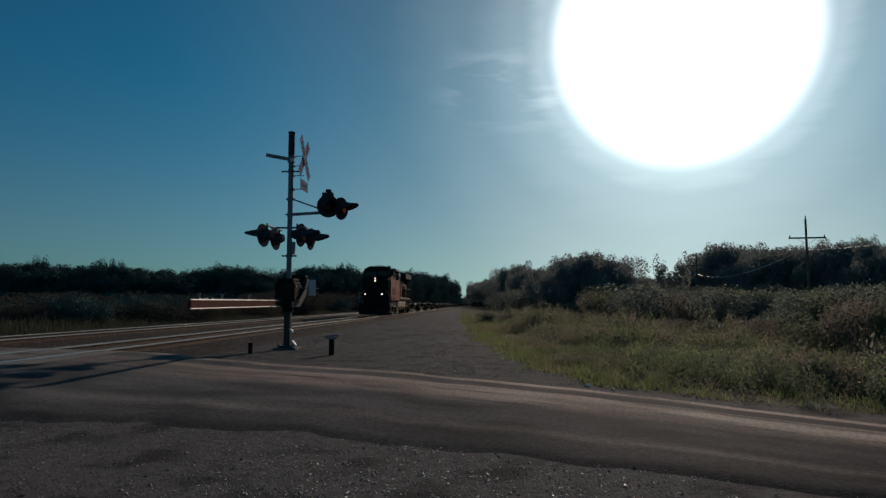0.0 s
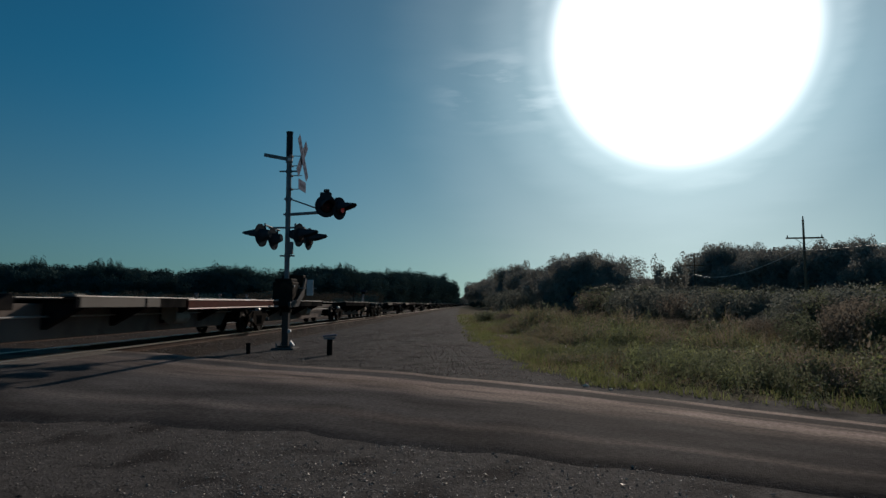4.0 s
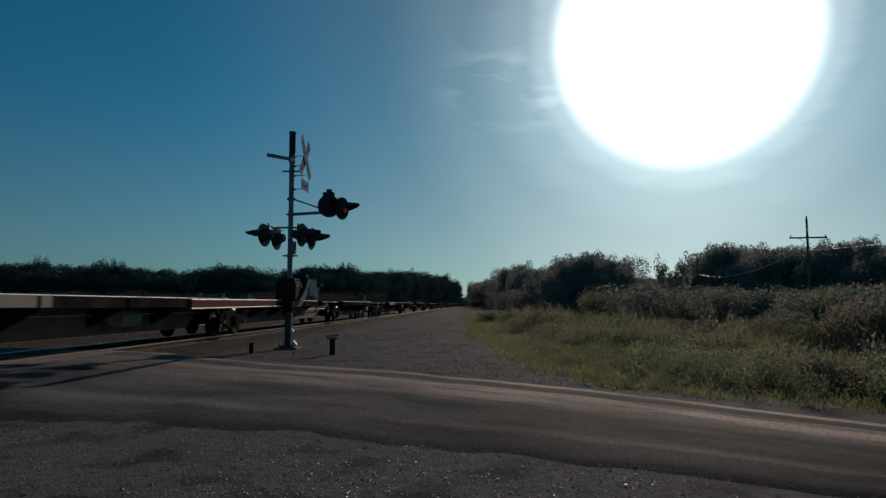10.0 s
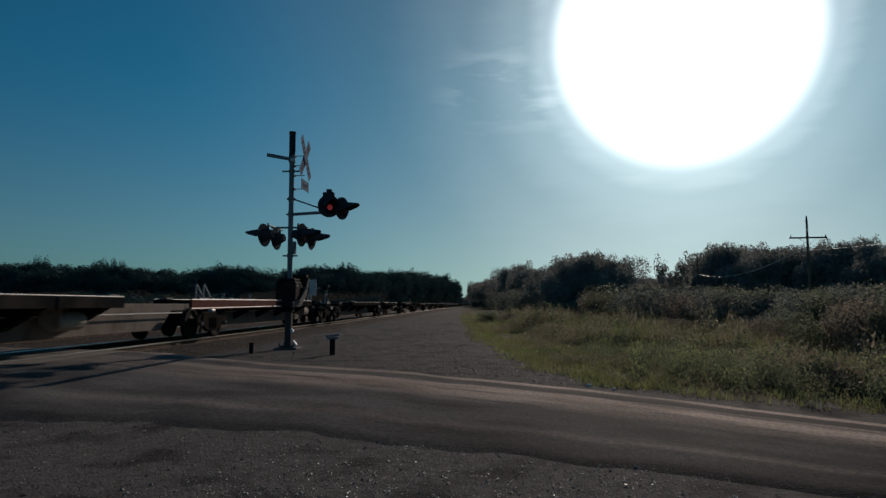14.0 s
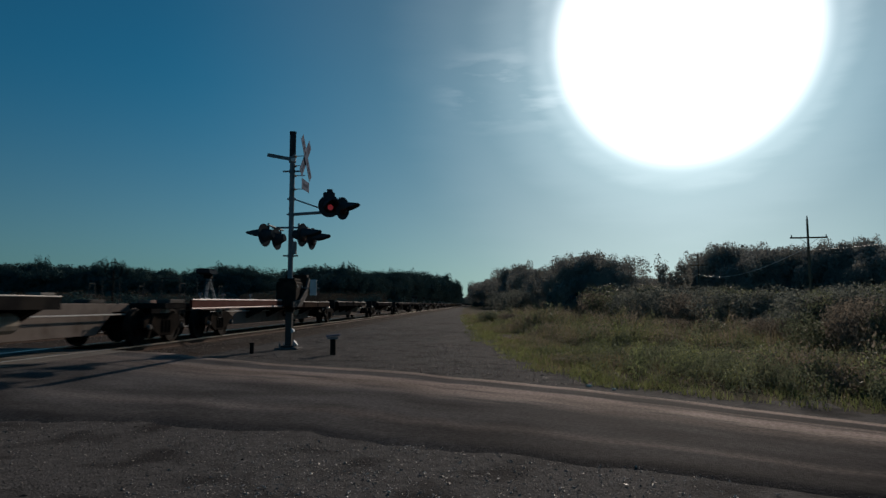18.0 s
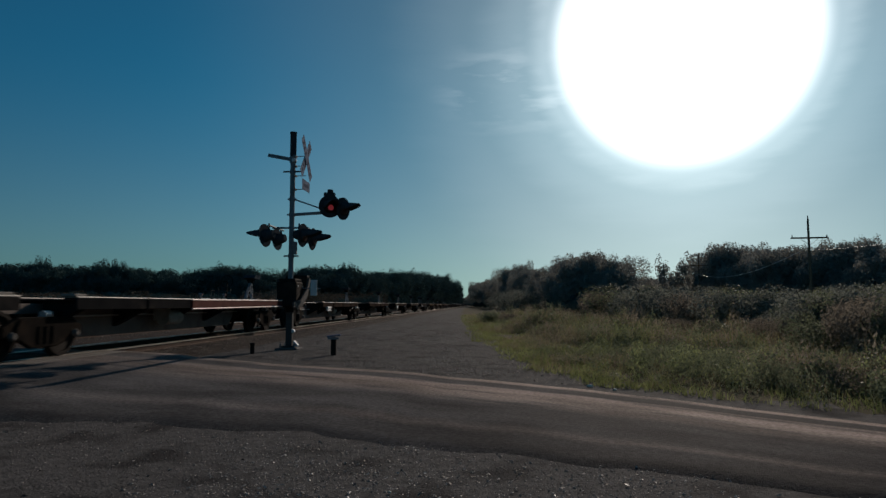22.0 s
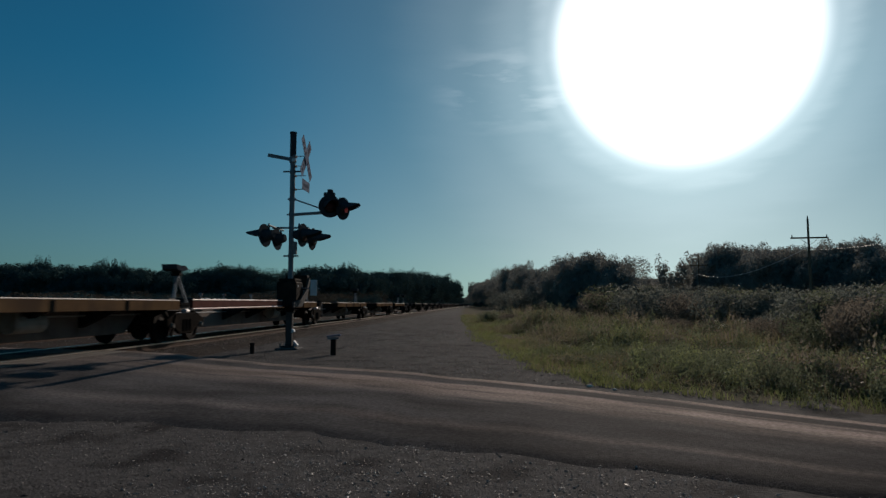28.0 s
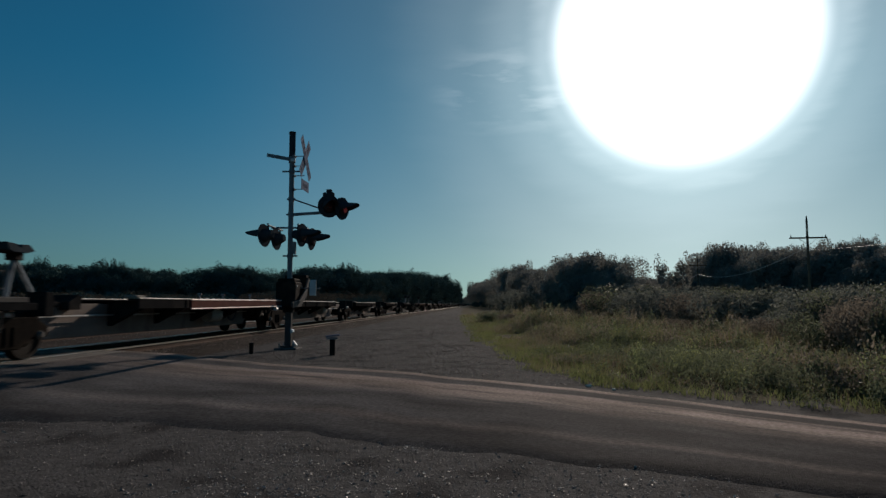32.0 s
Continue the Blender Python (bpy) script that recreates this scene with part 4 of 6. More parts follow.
def verge(r, tall, wmin, patch=None):
    y = 5.6 + r.expovariate(1 / 13.0)
    if y > 75:
        return None
    inside = r.expovariate(1 / 7.0)
    x = grass_edge(y) + inside - 0.15 + 0.3 * noise.noise(Vector((0, y * 0.9, 2)))
    if x > 0.75 * y + 6:
        return None
    if patch is not None:
        q = noise.noise(Vector((x * 0.35, y * 0.22, 31))) + r.uniform(-0.2, 0.2)
        if (q > 0.02) != patch:
            return None
    h = tall * growth(x, y, inside) * r.uniform(0.45, 1.1)
    if h < 0.05:
        return None
    return (x, y, ground_z(x, y) - 0.02, h, wmin + 0.0008 * y)


def short_strip(r):
    """The low green band beside the gravel."""
    y = 5.6 + r.expovariate(1 / 14.0)
    if y > 70:
        return None
    x = grass_edge(y) + r.uniform(-0.25, 1.3) + 0.5 * noise.noise(Vector((0, y * 0.9, 2)))
    if r.random() > 0.45 + 0.9 * noise.noise(Vector((x * 1.3, y * 0.8, 6))):
        return None
    return (x, y, ground_z(x, y) - 0.02, r.uniform(0.04, 0.15), 0.006 + 0.0008 * y)


blades("tall_green_grass", "tall green grass among the roadside weeds", scatter(22000, 21, lambda r: verge(r, 0.72, 0.005)), M["grass"], 0.7)
blades("short_grass", "short bright green grass strip along the gravel", scatter(8000, 25, short_strip), M["grass"], 0.9)
def edge_tuft(r):
    cx, cy = r.choice(((2.1, 3.62), (2.45, 3.5), (2.75, 3.55), (1.85, 3.5)))
    return (cx + r.gauss(0, 0.07), cy + r.gauss(0, 0.05), 0.0, r.uniform(0.04, 0.15), 0.007)


blades("edge_tufts", "small grass tufts at the crumbled road edge", scatter(160, 27, edge_tuft), M["grass"], 0.9)
blades("dry_weeds", "brownish seed-headed weeds among the grass", scatter(16000, 22, lambda r: verge(r, 0.95, 0.004, False)), M["drygrass"], 0.6)


def leaf_cloud(lobes, n, size, seed, flat=0.0, droop=0.0):
    """Leaf cards spread in the shells of ellipsoid lobes: (x, y, z, rx, ry, rz)."""
    r = np.random.RandomState(seed)
    vol = np.array([l[3] * l[4] * l[5] for l in lobes]) ** 0.67
    pick = r.choice(len(lobes), n, p=vol / vol.sum())
    lb = np.array(lobes)[pick]
    d = r.normal(size=(n, 3))
    d /= np.linalg.norm(d, axis=1)[:, None]
    rad = np.where(r.uniform(0, 1, n) < 0.82, r.uniform(0.8, 1.06, n), r.uniform(0.3, 0.8, n)) * (1 + 0.2 * np.sin(7 * d[:, 0] + 3 * d[:, 2] + pick) * r.uniform(0, 1, n))
    c = lb[:, :3] + d * rad[:, None] * lb[:, 3:]
    c[:, 2] -= droop * rad
    nrm = d + 0.45 * r.normal(size=(n, 3)) + np.array((0, 0, 0.25))
    nrm /= np.linalg.norm(nrm, axis=1)[:, None]
    u = np.cross(nrm, r.normal(size=(n, 3)))
    u /= np.linalg.norm(u, axis=1)[:, None]
    w = np.cross(nrm, u)
    s = size * r.uniform(0.5, 1.35, n)
    a = u * s[:, None]
    b = w * (s * r.uniform(0.35, 0.7, n))[:, None]
    q = np.stack([c - a, c + b, c + a * 1.1, c - b], 1)
    f = (4 * np.arange(n)[:, None] + np.arange(4)[None]).tolist()
    return q.reshape(-1, 3), f


def weed_patch(name, label, n, seed, size, tall, mat, leaves=64, place=verge, leaf=0.05, patch=None):
    """Leafy weeds: small clumps of leaves on the verge, joined."""
    r = random.Random(seed)
    vs, fs, count = [], [], 0
    protos = []
    for i in range(5):
        lobes = [(r.uniform(-0.5, 0.5), r.uniform(-0.5, 0.5), r.uniform(0.3, 0.8), 0.35, 0.35, 0.3) for _ in range(4)] + [(0, 0, 0.35, 0.5, 0.5, 0.35)]
        protos.append(leaf_cloud(lobes, leaves, leaf, seed * 10 + i)[0])
    done = 0
    while done < n:
        p = place(r, tall, 0, patch)
        if not p or p[3] < 0.16:
            continue
        q = protos[r.randrange(5)].copy()
        a = r.uniform(0, 6.28)
        w = size * r.uniform(0.6, 1.3) * (0.6 + p[3])
        x, y = q[:, 0] * math.cos(a) - q[:, 1] * math.sin(a), q[:, 0] * math.sin(a) + q[:, 1] * math.cos(a)
        q = np.stack([p[0] + x * w, p[1] + y * w, p[2] + np.maximum(q[:, 2], 0) * p[3]], 1)
        vs.append(q)
        done += 1
    v = np.concatenate(vs)
    f = (4 * np.arange(len(v) // 4)[:, None] + np.arange(4)[None]).tolist()
    return tagged(new(name, raw(name, v.tolist(), f, mat)), label, "weeds", kind="stuff")


weed_patch("leafy_weeds", "leafy dark green roadside weeds in clumps", 1700, 31, 0.34, 0.85, M["rough"], 80, leaf=0.06, patch=True)
weed_patch("bright_weeds", "lighter green broad-leaved weeds in clumps", 600, 34, 0.3, 0.8, M["weed"], 70, leaf=0.09, patch=True)
weed_patch("rank_weeds", "taller brownish-green weeds in clumps", 1400, 32, 0.3, 1.0, M["brushbrown"], 90, leaf=0.055, patch=False)
weed_patch("olive_weeds", "olive green weeds in clumps", 1200, 33, 0.32, 0.9, M["rough"], 80, leaf=0.065, patch=False)
def lush(r, tall, wmin, patch=None):
    """A rank green patch where the service strip meets the road."""
    x, y = r.gauss(4.3, 1.1), r.gauss(10.6, 1.6)
    if x < grass_edge(y) + 0.15:
        return None
    return (x, y, ground_z(x, y) - 0.02, tall * r.uniform(0.5, 1.1) * min(1, 0.35 + (x - grass_edge(y)) / 1.5), 0)


weed_patch("lush_weeds", "rank dark green broad-leaved weeds by the road", 130, 36, 0.34, 0.55, M["rough"], 190, place=lush, leaf=0.046)
weed_patch("lush_bright_weeds", "fresh green broad-leaved weeds by the road", 50, 37, 0.3, 0.58, M["weed"], 120, place=lush, leaf=0.055)
# small pale flower heads above the weeds
hr = random.Random(44)
spots = []
while len(spots) < 260:
    q = verge(hr, 0.9, 0)
    if q and q[1] < 26:
        spots.append((q[0], q[1], q[2] + q[3] * 0.9, hr.uniform(0.015, 0.035)))
stone_field("flower_heads", "small pale seed heads on the weeds", spots, M["litter"]).location.z = 0.0
bpy.data.objects["flower_heads"]["category"] = "flowers"


def left_field(r):
    x = -17.6 - r.expovariate(1 / 9.0)
    y = r.uniform(8, 110)
    if x < -70 or y < far_edge_y(max(x, -39)) + 0.8:
        return None
    h = (0.25 + 0.65 * min(1, (-17.6 - x) / 6)) * r.uniform(0.5, 1.2)
    return (x, y, ground_z(x, y) - 0.02, h, 0.02 + 0.0012 * y)


blades("field_grass", "dull green and brown tall grass beyond the tracks", scatter(30000, 23, left_field), M["fieldgrass"])
blades("field_weeds", "dry brownish weeds beyond the tracks", scatter(16000, 24, left_field), M["fieldbrush"])


def tree_proto(kind, h, spread, n, leaf, seed, mat, low=0.12, label="", stem=0.16, group=""):
    r = random.Random(seed)
    t = thing("tree" if kind == "tree" else "bush", pose(0, 0, 0), label, "tree" if kind == "tree" else "bush", group)
    bm = B()
    lobes = []
    if kind == "tree":
        top = Vector((r.uniform(-0.2, 0.2) * spread, r.uniform(-0.2, 0.2) * spread, h * 0.62))
        knee = Vector((top.x * 0.3, top.y * 0.3, h * 0.3))
        cyl(bm, (0, 0, -0.2), knee, stem, stem * 0.72, n=8)
        cyl(bm, knee, top, stem * 0.72, stem * 0.3, n=7)
        k = 9
        for i in range(k):
            a = 6.28 * i / k + r.uniform(-0.4, 0.4)
            z0 = h * r.uniform(0.2, 0.6)
            rr = spread * r.uniform(0.45, 0.8)
            z1 = z0 + h * r.uniform(0.1, 0.3)
            p0 = Vector((0, 0, 0)).lerp(top, z0 / (h * 0.62)) if z0 < h * 0.62 else top
            p1 = Vector((rr * math.cos(a), rr * math.sin(a), z1))
            cyl(bm, p0, p1, stem * 0.33, stem * 0.1, n=5)
            s = r.uniform(0.26, 0.42)
            lobes.append((p1.x, p1.y, min(z1 + 0.3, h * 0.9), spread * s, spread * s, h * s * 0.5))
        for i in range(4):
            lobes.append((r.uniform(-0.35, 0.35) * spread, r.uniform(-0.35, 0.35) * spread, h * r.uniform(0.72, 0.88), spread * r.uniform(0.2, 0.36), spread * r.uniform(0.2, 0.36), h * r.uniform(0.08, 0.15)))
        lobes.append((0, 0, h * 0.55, spread * 0.7, spread * 0.7, h * 0.3))
        lobes.append((0, 0, h * (low + 0.2), spread * 0.6, spread * 0.6, h * 0.2))
    else:
        for i in range(6):
            a = r.uniform(0, 6.28)
            p1 = Vector((spread * 0.5 * math.cos(a), spread * 0.5 * math.sin(a), h * r.uniform(0.5, 0.8)))
            cyl(bm, (0, 0, -0.1), p1, 0.03, 0.01, n=5)
            s = r.uniform(0.3, 0.5)
            lobes.append((p1.x, p1.y, p1.z * 0.8, spread * s, spread * s, h * s * 0.6))
        lobes.append((0, 0, h * 0.35, spread * 0.8, spread * 0.8, h * 0.36))
    part("trunk" if kind == "tree" else "stem", bm, M["bark"], t)
    v, f = leaf_cloud(lobes, n, leaf, seed)
    v[:, 2] = np.maximum(v[:, 2], 0.02)
    c = new("crown" if kind == "tree" else "foliage", raw("crown", v.tolist(), f, mat))
    c.parent = t
    return t


def put(proto, x, y, s, turn, sz=None):
    m = pose(x, y, ground_z(x, y), 0, 0, turn)
    o = copy_thing(proto, m)
    o.scale = (s, s, sz if sz else s)
    return o


LEFT_TREES = "dark leafy trees of the wood beyond the tracks"
RIGHT_TREES = "leafy trees and scrub right of the service strip"
far_protos = [tree_proto("tree", 10, 4.6, 7000, 0.19, 30 + i, M["leaf"], label="dark green broadleaf tree in the wood behind the tracks", stem=0.22, group=LEFT_TREES) for i in range(4)]
near_protos = [tree_proto("tree", 6.5, 3.4, 11000, 0.115, 50 + i, M["leaf2"], label="dense dusty green tree beside the railway strip", stem=0.15, group=RIGHT_TREES) for i in range(4)]
thin_proto = tree_proto("tree", 9, 2.2, 1300, 0.22, 61, M["leaf2"], label="tall sparse tree standing out above the scrub", stem=0.12, group=RIGHT_TREES)
bush_protos = [tree_proto("bush", 1.8, 1.5, 6500, 0.038, 70 + i, (M["brush"], M["rough"], M["brushbrown"])[i], label=("bushy grey-green shrub", "bushy olive shrub", "feathery brownish shrub")[i] + " in the weeds", group="shrubs in the weedy verge") for i in range(3)]
field_protos = [tree_proto("bush", 2.4, 1.9, 5000, 0.06, 90 + i, (M["fieldbrush"], M["leaf"])[i], label=("brown weedy shrub", "dark green shrub")[i] + " in the field beyond the tracks", group="shrubs in the field") for i in range(2)]
scrub_protos = [tree_proto("bush", 3.2, 2.8, 1500, 0.26, 80 + i, M["leaf"], label="dark scrub at the foot of the wood", group="scrub along the woods") for i in range(3)]

r = random.Random(77)
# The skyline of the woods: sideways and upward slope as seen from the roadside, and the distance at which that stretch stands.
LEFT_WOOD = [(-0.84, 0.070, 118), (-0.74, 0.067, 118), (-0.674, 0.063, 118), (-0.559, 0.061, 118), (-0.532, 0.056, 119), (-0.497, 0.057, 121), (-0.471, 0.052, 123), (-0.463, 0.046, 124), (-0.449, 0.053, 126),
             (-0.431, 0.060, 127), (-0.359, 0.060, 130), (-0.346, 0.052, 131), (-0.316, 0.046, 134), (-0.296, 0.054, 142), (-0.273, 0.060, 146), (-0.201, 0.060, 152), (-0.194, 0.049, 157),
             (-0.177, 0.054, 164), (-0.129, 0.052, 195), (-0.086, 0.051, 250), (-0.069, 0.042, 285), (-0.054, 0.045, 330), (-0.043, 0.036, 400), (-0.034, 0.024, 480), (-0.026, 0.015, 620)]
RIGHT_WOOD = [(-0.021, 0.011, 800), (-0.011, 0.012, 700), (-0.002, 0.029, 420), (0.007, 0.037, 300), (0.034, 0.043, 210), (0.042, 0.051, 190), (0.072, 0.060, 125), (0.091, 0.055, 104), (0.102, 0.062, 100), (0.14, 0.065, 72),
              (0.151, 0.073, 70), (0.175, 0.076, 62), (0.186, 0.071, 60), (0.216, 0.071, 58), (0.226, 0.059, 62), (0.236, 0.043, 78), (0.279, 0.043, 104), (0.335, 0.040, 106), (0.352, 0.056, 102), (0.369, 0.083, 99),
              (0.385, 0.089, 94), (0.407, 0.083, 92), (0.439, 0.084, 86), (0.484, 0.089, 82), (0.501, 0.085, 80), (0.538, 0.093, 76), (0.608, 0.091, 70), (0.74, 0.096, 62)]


def top_of(proto):
    z = np.array([v.co.z for v in next(c for c in proto.children if c.name.startswith(("crown", "foliage"))).data.vertices])
    return float(np.percentile(z, 99.6))


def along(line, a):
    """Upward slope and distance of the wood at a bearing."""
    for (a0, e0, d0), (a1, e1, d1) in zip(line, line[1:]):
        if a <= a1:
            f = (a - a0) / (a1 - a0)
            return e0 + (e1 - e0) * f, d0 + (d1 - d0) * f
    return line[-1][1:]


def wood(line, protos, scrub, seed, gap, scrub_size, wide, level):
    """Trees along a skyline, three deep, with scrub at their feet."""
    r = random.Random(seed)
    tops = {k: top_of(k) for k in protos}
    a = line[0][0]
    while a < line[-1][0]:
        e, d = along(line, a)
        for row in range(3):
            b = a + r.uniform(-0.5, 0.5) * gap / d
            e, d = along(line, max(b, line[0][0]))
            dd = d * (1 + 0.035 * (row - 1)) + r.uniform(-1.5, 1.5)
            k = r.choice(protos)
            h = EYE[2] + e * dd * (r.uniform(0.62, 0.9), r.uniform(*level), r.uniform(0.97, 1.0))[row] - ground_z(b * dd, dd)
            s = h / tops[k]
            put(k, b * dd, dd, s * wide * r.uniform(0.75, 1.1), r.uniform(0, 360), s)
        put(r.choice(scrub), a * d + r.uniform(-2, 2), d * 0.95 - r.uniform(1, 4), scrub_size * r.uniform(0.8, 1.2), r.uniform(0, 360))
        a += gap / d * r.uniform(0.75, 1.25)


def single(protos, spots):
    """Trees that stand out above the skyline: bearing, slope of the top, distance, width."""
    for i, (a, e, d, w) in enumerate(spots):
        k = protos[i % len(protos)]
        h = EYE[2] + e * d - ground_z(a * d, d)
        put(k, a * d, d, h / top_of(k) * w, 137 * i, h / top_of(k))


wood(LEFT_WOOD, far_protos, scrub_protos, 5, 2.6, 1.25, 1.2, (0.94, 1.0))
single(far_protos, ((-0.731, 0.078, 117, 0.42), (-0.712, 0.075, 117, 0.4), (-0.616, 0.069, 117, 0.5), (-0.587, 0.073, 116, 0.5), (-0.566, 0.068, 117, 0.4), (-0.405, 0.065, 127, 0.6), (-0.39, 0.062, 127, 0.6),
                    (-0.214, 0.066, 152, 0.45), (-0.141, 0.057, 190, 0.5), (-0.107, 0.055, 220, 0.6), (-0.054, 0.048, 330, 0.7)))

# scrub in the field beyond the tracks
for i in range(110):
    a = -0.17 - 0.66 * r.random()
    y = max(20.0 / -a, 30) + r.uniform(3, 50)
    k = field_protos[(0, 0, 1)[i % 3]]
    h = EYE[2] + r.uniform(-0.004, 0.021) * y + 0.45
    put(k, a * y, y, h / top_of(k) * r.uniform(1.0, 1.7), r.uniform(0, 360), h / top_of(k))

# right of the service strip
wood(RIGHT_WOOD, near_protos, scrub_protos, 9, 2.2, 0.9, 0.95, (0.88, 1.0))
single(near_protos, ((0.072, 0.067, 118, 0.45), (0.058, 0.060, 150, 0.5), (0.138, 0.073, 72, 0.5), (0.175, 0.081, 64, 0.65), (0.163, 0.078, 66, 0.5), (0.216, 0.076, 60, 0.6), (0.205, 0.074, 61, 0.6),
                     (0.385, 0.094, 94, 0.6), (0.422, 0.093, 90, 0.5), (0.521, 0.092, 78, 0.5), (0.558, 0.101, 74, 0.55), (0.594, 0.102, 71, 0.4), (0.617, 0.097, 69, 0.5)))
put(thin_proto, 25.8, 88, 0.7, 20, 0.9)
put(thin_proto, 28.0, 88, 0.8, 140, 0.93)
put(thin_proto, 43.0, 118, 0.9, 140, 0.95)
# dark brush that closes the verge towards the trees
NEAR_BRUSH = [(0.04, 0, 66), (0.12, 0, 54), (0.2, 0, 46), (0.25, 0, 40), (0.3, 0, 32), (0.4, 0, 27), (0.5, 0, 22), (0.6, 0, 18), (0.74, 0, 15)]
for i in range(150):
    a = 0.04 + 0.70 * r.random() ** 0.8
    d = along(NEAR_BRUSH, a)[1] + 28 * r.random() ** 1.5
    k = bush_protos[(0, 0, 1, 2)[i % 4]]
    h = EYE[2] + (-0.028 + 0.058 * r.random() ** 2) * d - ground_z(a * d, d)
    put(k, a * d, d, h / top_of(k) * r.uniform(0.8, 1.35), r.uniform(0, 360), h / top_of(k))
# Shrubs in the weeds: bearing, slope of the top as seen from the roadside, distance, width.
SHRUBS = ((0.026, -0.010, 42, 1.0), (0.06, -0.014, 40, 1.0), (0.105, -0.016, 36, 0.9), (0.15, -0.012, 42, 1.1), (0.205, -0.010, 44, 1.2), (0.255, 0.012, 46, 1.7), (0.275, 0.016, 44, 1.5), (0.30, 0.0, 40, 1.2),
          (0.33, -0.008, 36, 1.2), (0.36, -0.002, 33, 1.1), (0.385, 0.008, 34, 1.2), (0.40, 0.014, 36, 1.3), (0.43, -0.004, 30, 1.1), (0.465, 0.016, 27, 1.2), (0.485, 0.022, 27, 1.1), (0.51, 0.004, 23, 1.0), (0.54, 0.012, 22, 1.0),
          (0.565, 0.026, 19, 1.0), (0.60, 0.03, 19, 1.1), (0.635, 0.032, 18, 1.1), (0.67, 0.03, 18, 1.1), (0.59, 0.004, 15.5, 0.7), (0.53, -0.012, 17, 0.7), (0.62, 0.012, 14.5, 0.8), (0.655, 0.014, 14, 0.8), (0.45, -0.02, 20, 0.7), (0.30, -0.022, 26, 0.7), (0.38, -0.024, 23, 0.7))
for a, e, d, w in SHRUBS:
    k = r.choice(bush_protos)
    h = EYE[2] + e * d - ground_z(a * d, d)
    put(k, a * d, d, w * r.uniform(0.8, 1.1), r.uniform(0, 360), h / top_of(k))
# the first of each kind stands in the wood as well
for i, k in enumerate(far_protos):
    k.matrix_basis = pose(-128 - 6 * i, 124, -0.45)
for i, k in enumerate(near_protos):
    k.matrix_basis = pose(64 + 4 * i, 47 - i, -0.5)
thin_proto.matrix_basis = pose(60, 62, -0.45)
for i, k in enumerate(bush_protos):
    k.matrix_basis = pose(24 + 2 * i, 24 + i, ground_z(24, 24))
for i, k in enumerate(field_protos):
    k.matrix_basis = pose(-62 - 5 * i, 72, -0.45)
for i, k in enumerate(scrub_protos):
    k.matrix_basis = pose(50 + 5 * i, 40 - i, -0.45)
# ---------------- the train ----------------
Y_START, V1, V2 = 58.6, 17.64, 16.85      # the nose's place at 0 s, and the speed before and after


def gone(t):
    """Metres that the train has run since 0 s."""
    if t < 4:
        return V1 * t
    if t < 6:
        s = t - 4
        return V1 * 4 + V1 * s + (V2 - V1) * s * s / 4
    return V1 * 4 + V1 * 2 + (V2 - V1) + V2 * (t - 6)


CACHE = {}


def cached(key, name, build, mat, parent, m=None, label=""):
    """A part whose mesh is shared by all its repeats."""
    if key in CACHE:
        return again(name, CACHE[key], parent, m)
    bm = B()
    build(bm)
    ob = part(name, bm, mat, parent, label)
    if m is not None:
        ob.matrix_basis = m
    CACHE[key] = ob
    return ob


def wheel_mesh(rad):
    def build(bm):
        # tread, flange, dished plate and hub, turned round the x axis
        prof = [(-0.07, 0.10), (-0.07, 0.17), (-0.03, rad * 0.5), (-0.02, rad * 0.8), (-0.065, rad * 0.84), (-0.065, rad + 0.025), (-0.04, rad + 0.025), (-0.03, rad), (0.065, rad - 0.006),
                (0.065, rad * 0.84), (0.03, rad * 0.8), (0.02, rad * 0.5), (0.08, 0.16), (0.08, 0.0), (-0.07, 0.0)]
        k = 24
        rings = []
        for i in range(k):
            a = 6.2832 * i / k
            rings.append([bm.verts.new((x, r * math.cos(a), r * math.sin(a))) for x, r in prof])
        for i in range(k):
            a, b = rings[i], rings[(i + 1) % k]
            for j in range(len(prof) - 1):
                if prof[j][1] == 0 and prof[j + 1][1] == 0:
                    continue
                try:
                    bm.faces.new((a[j], a[j + 1], b[j + 1], b[j]))
                except ValueError:
                    pass
        bmesh.ops.remove_doubles(bm, verts=bm.verts, dist=1e-5)
        bmesh.ops.recalc_face_normals(bm, faces=bm.faces)
    return build


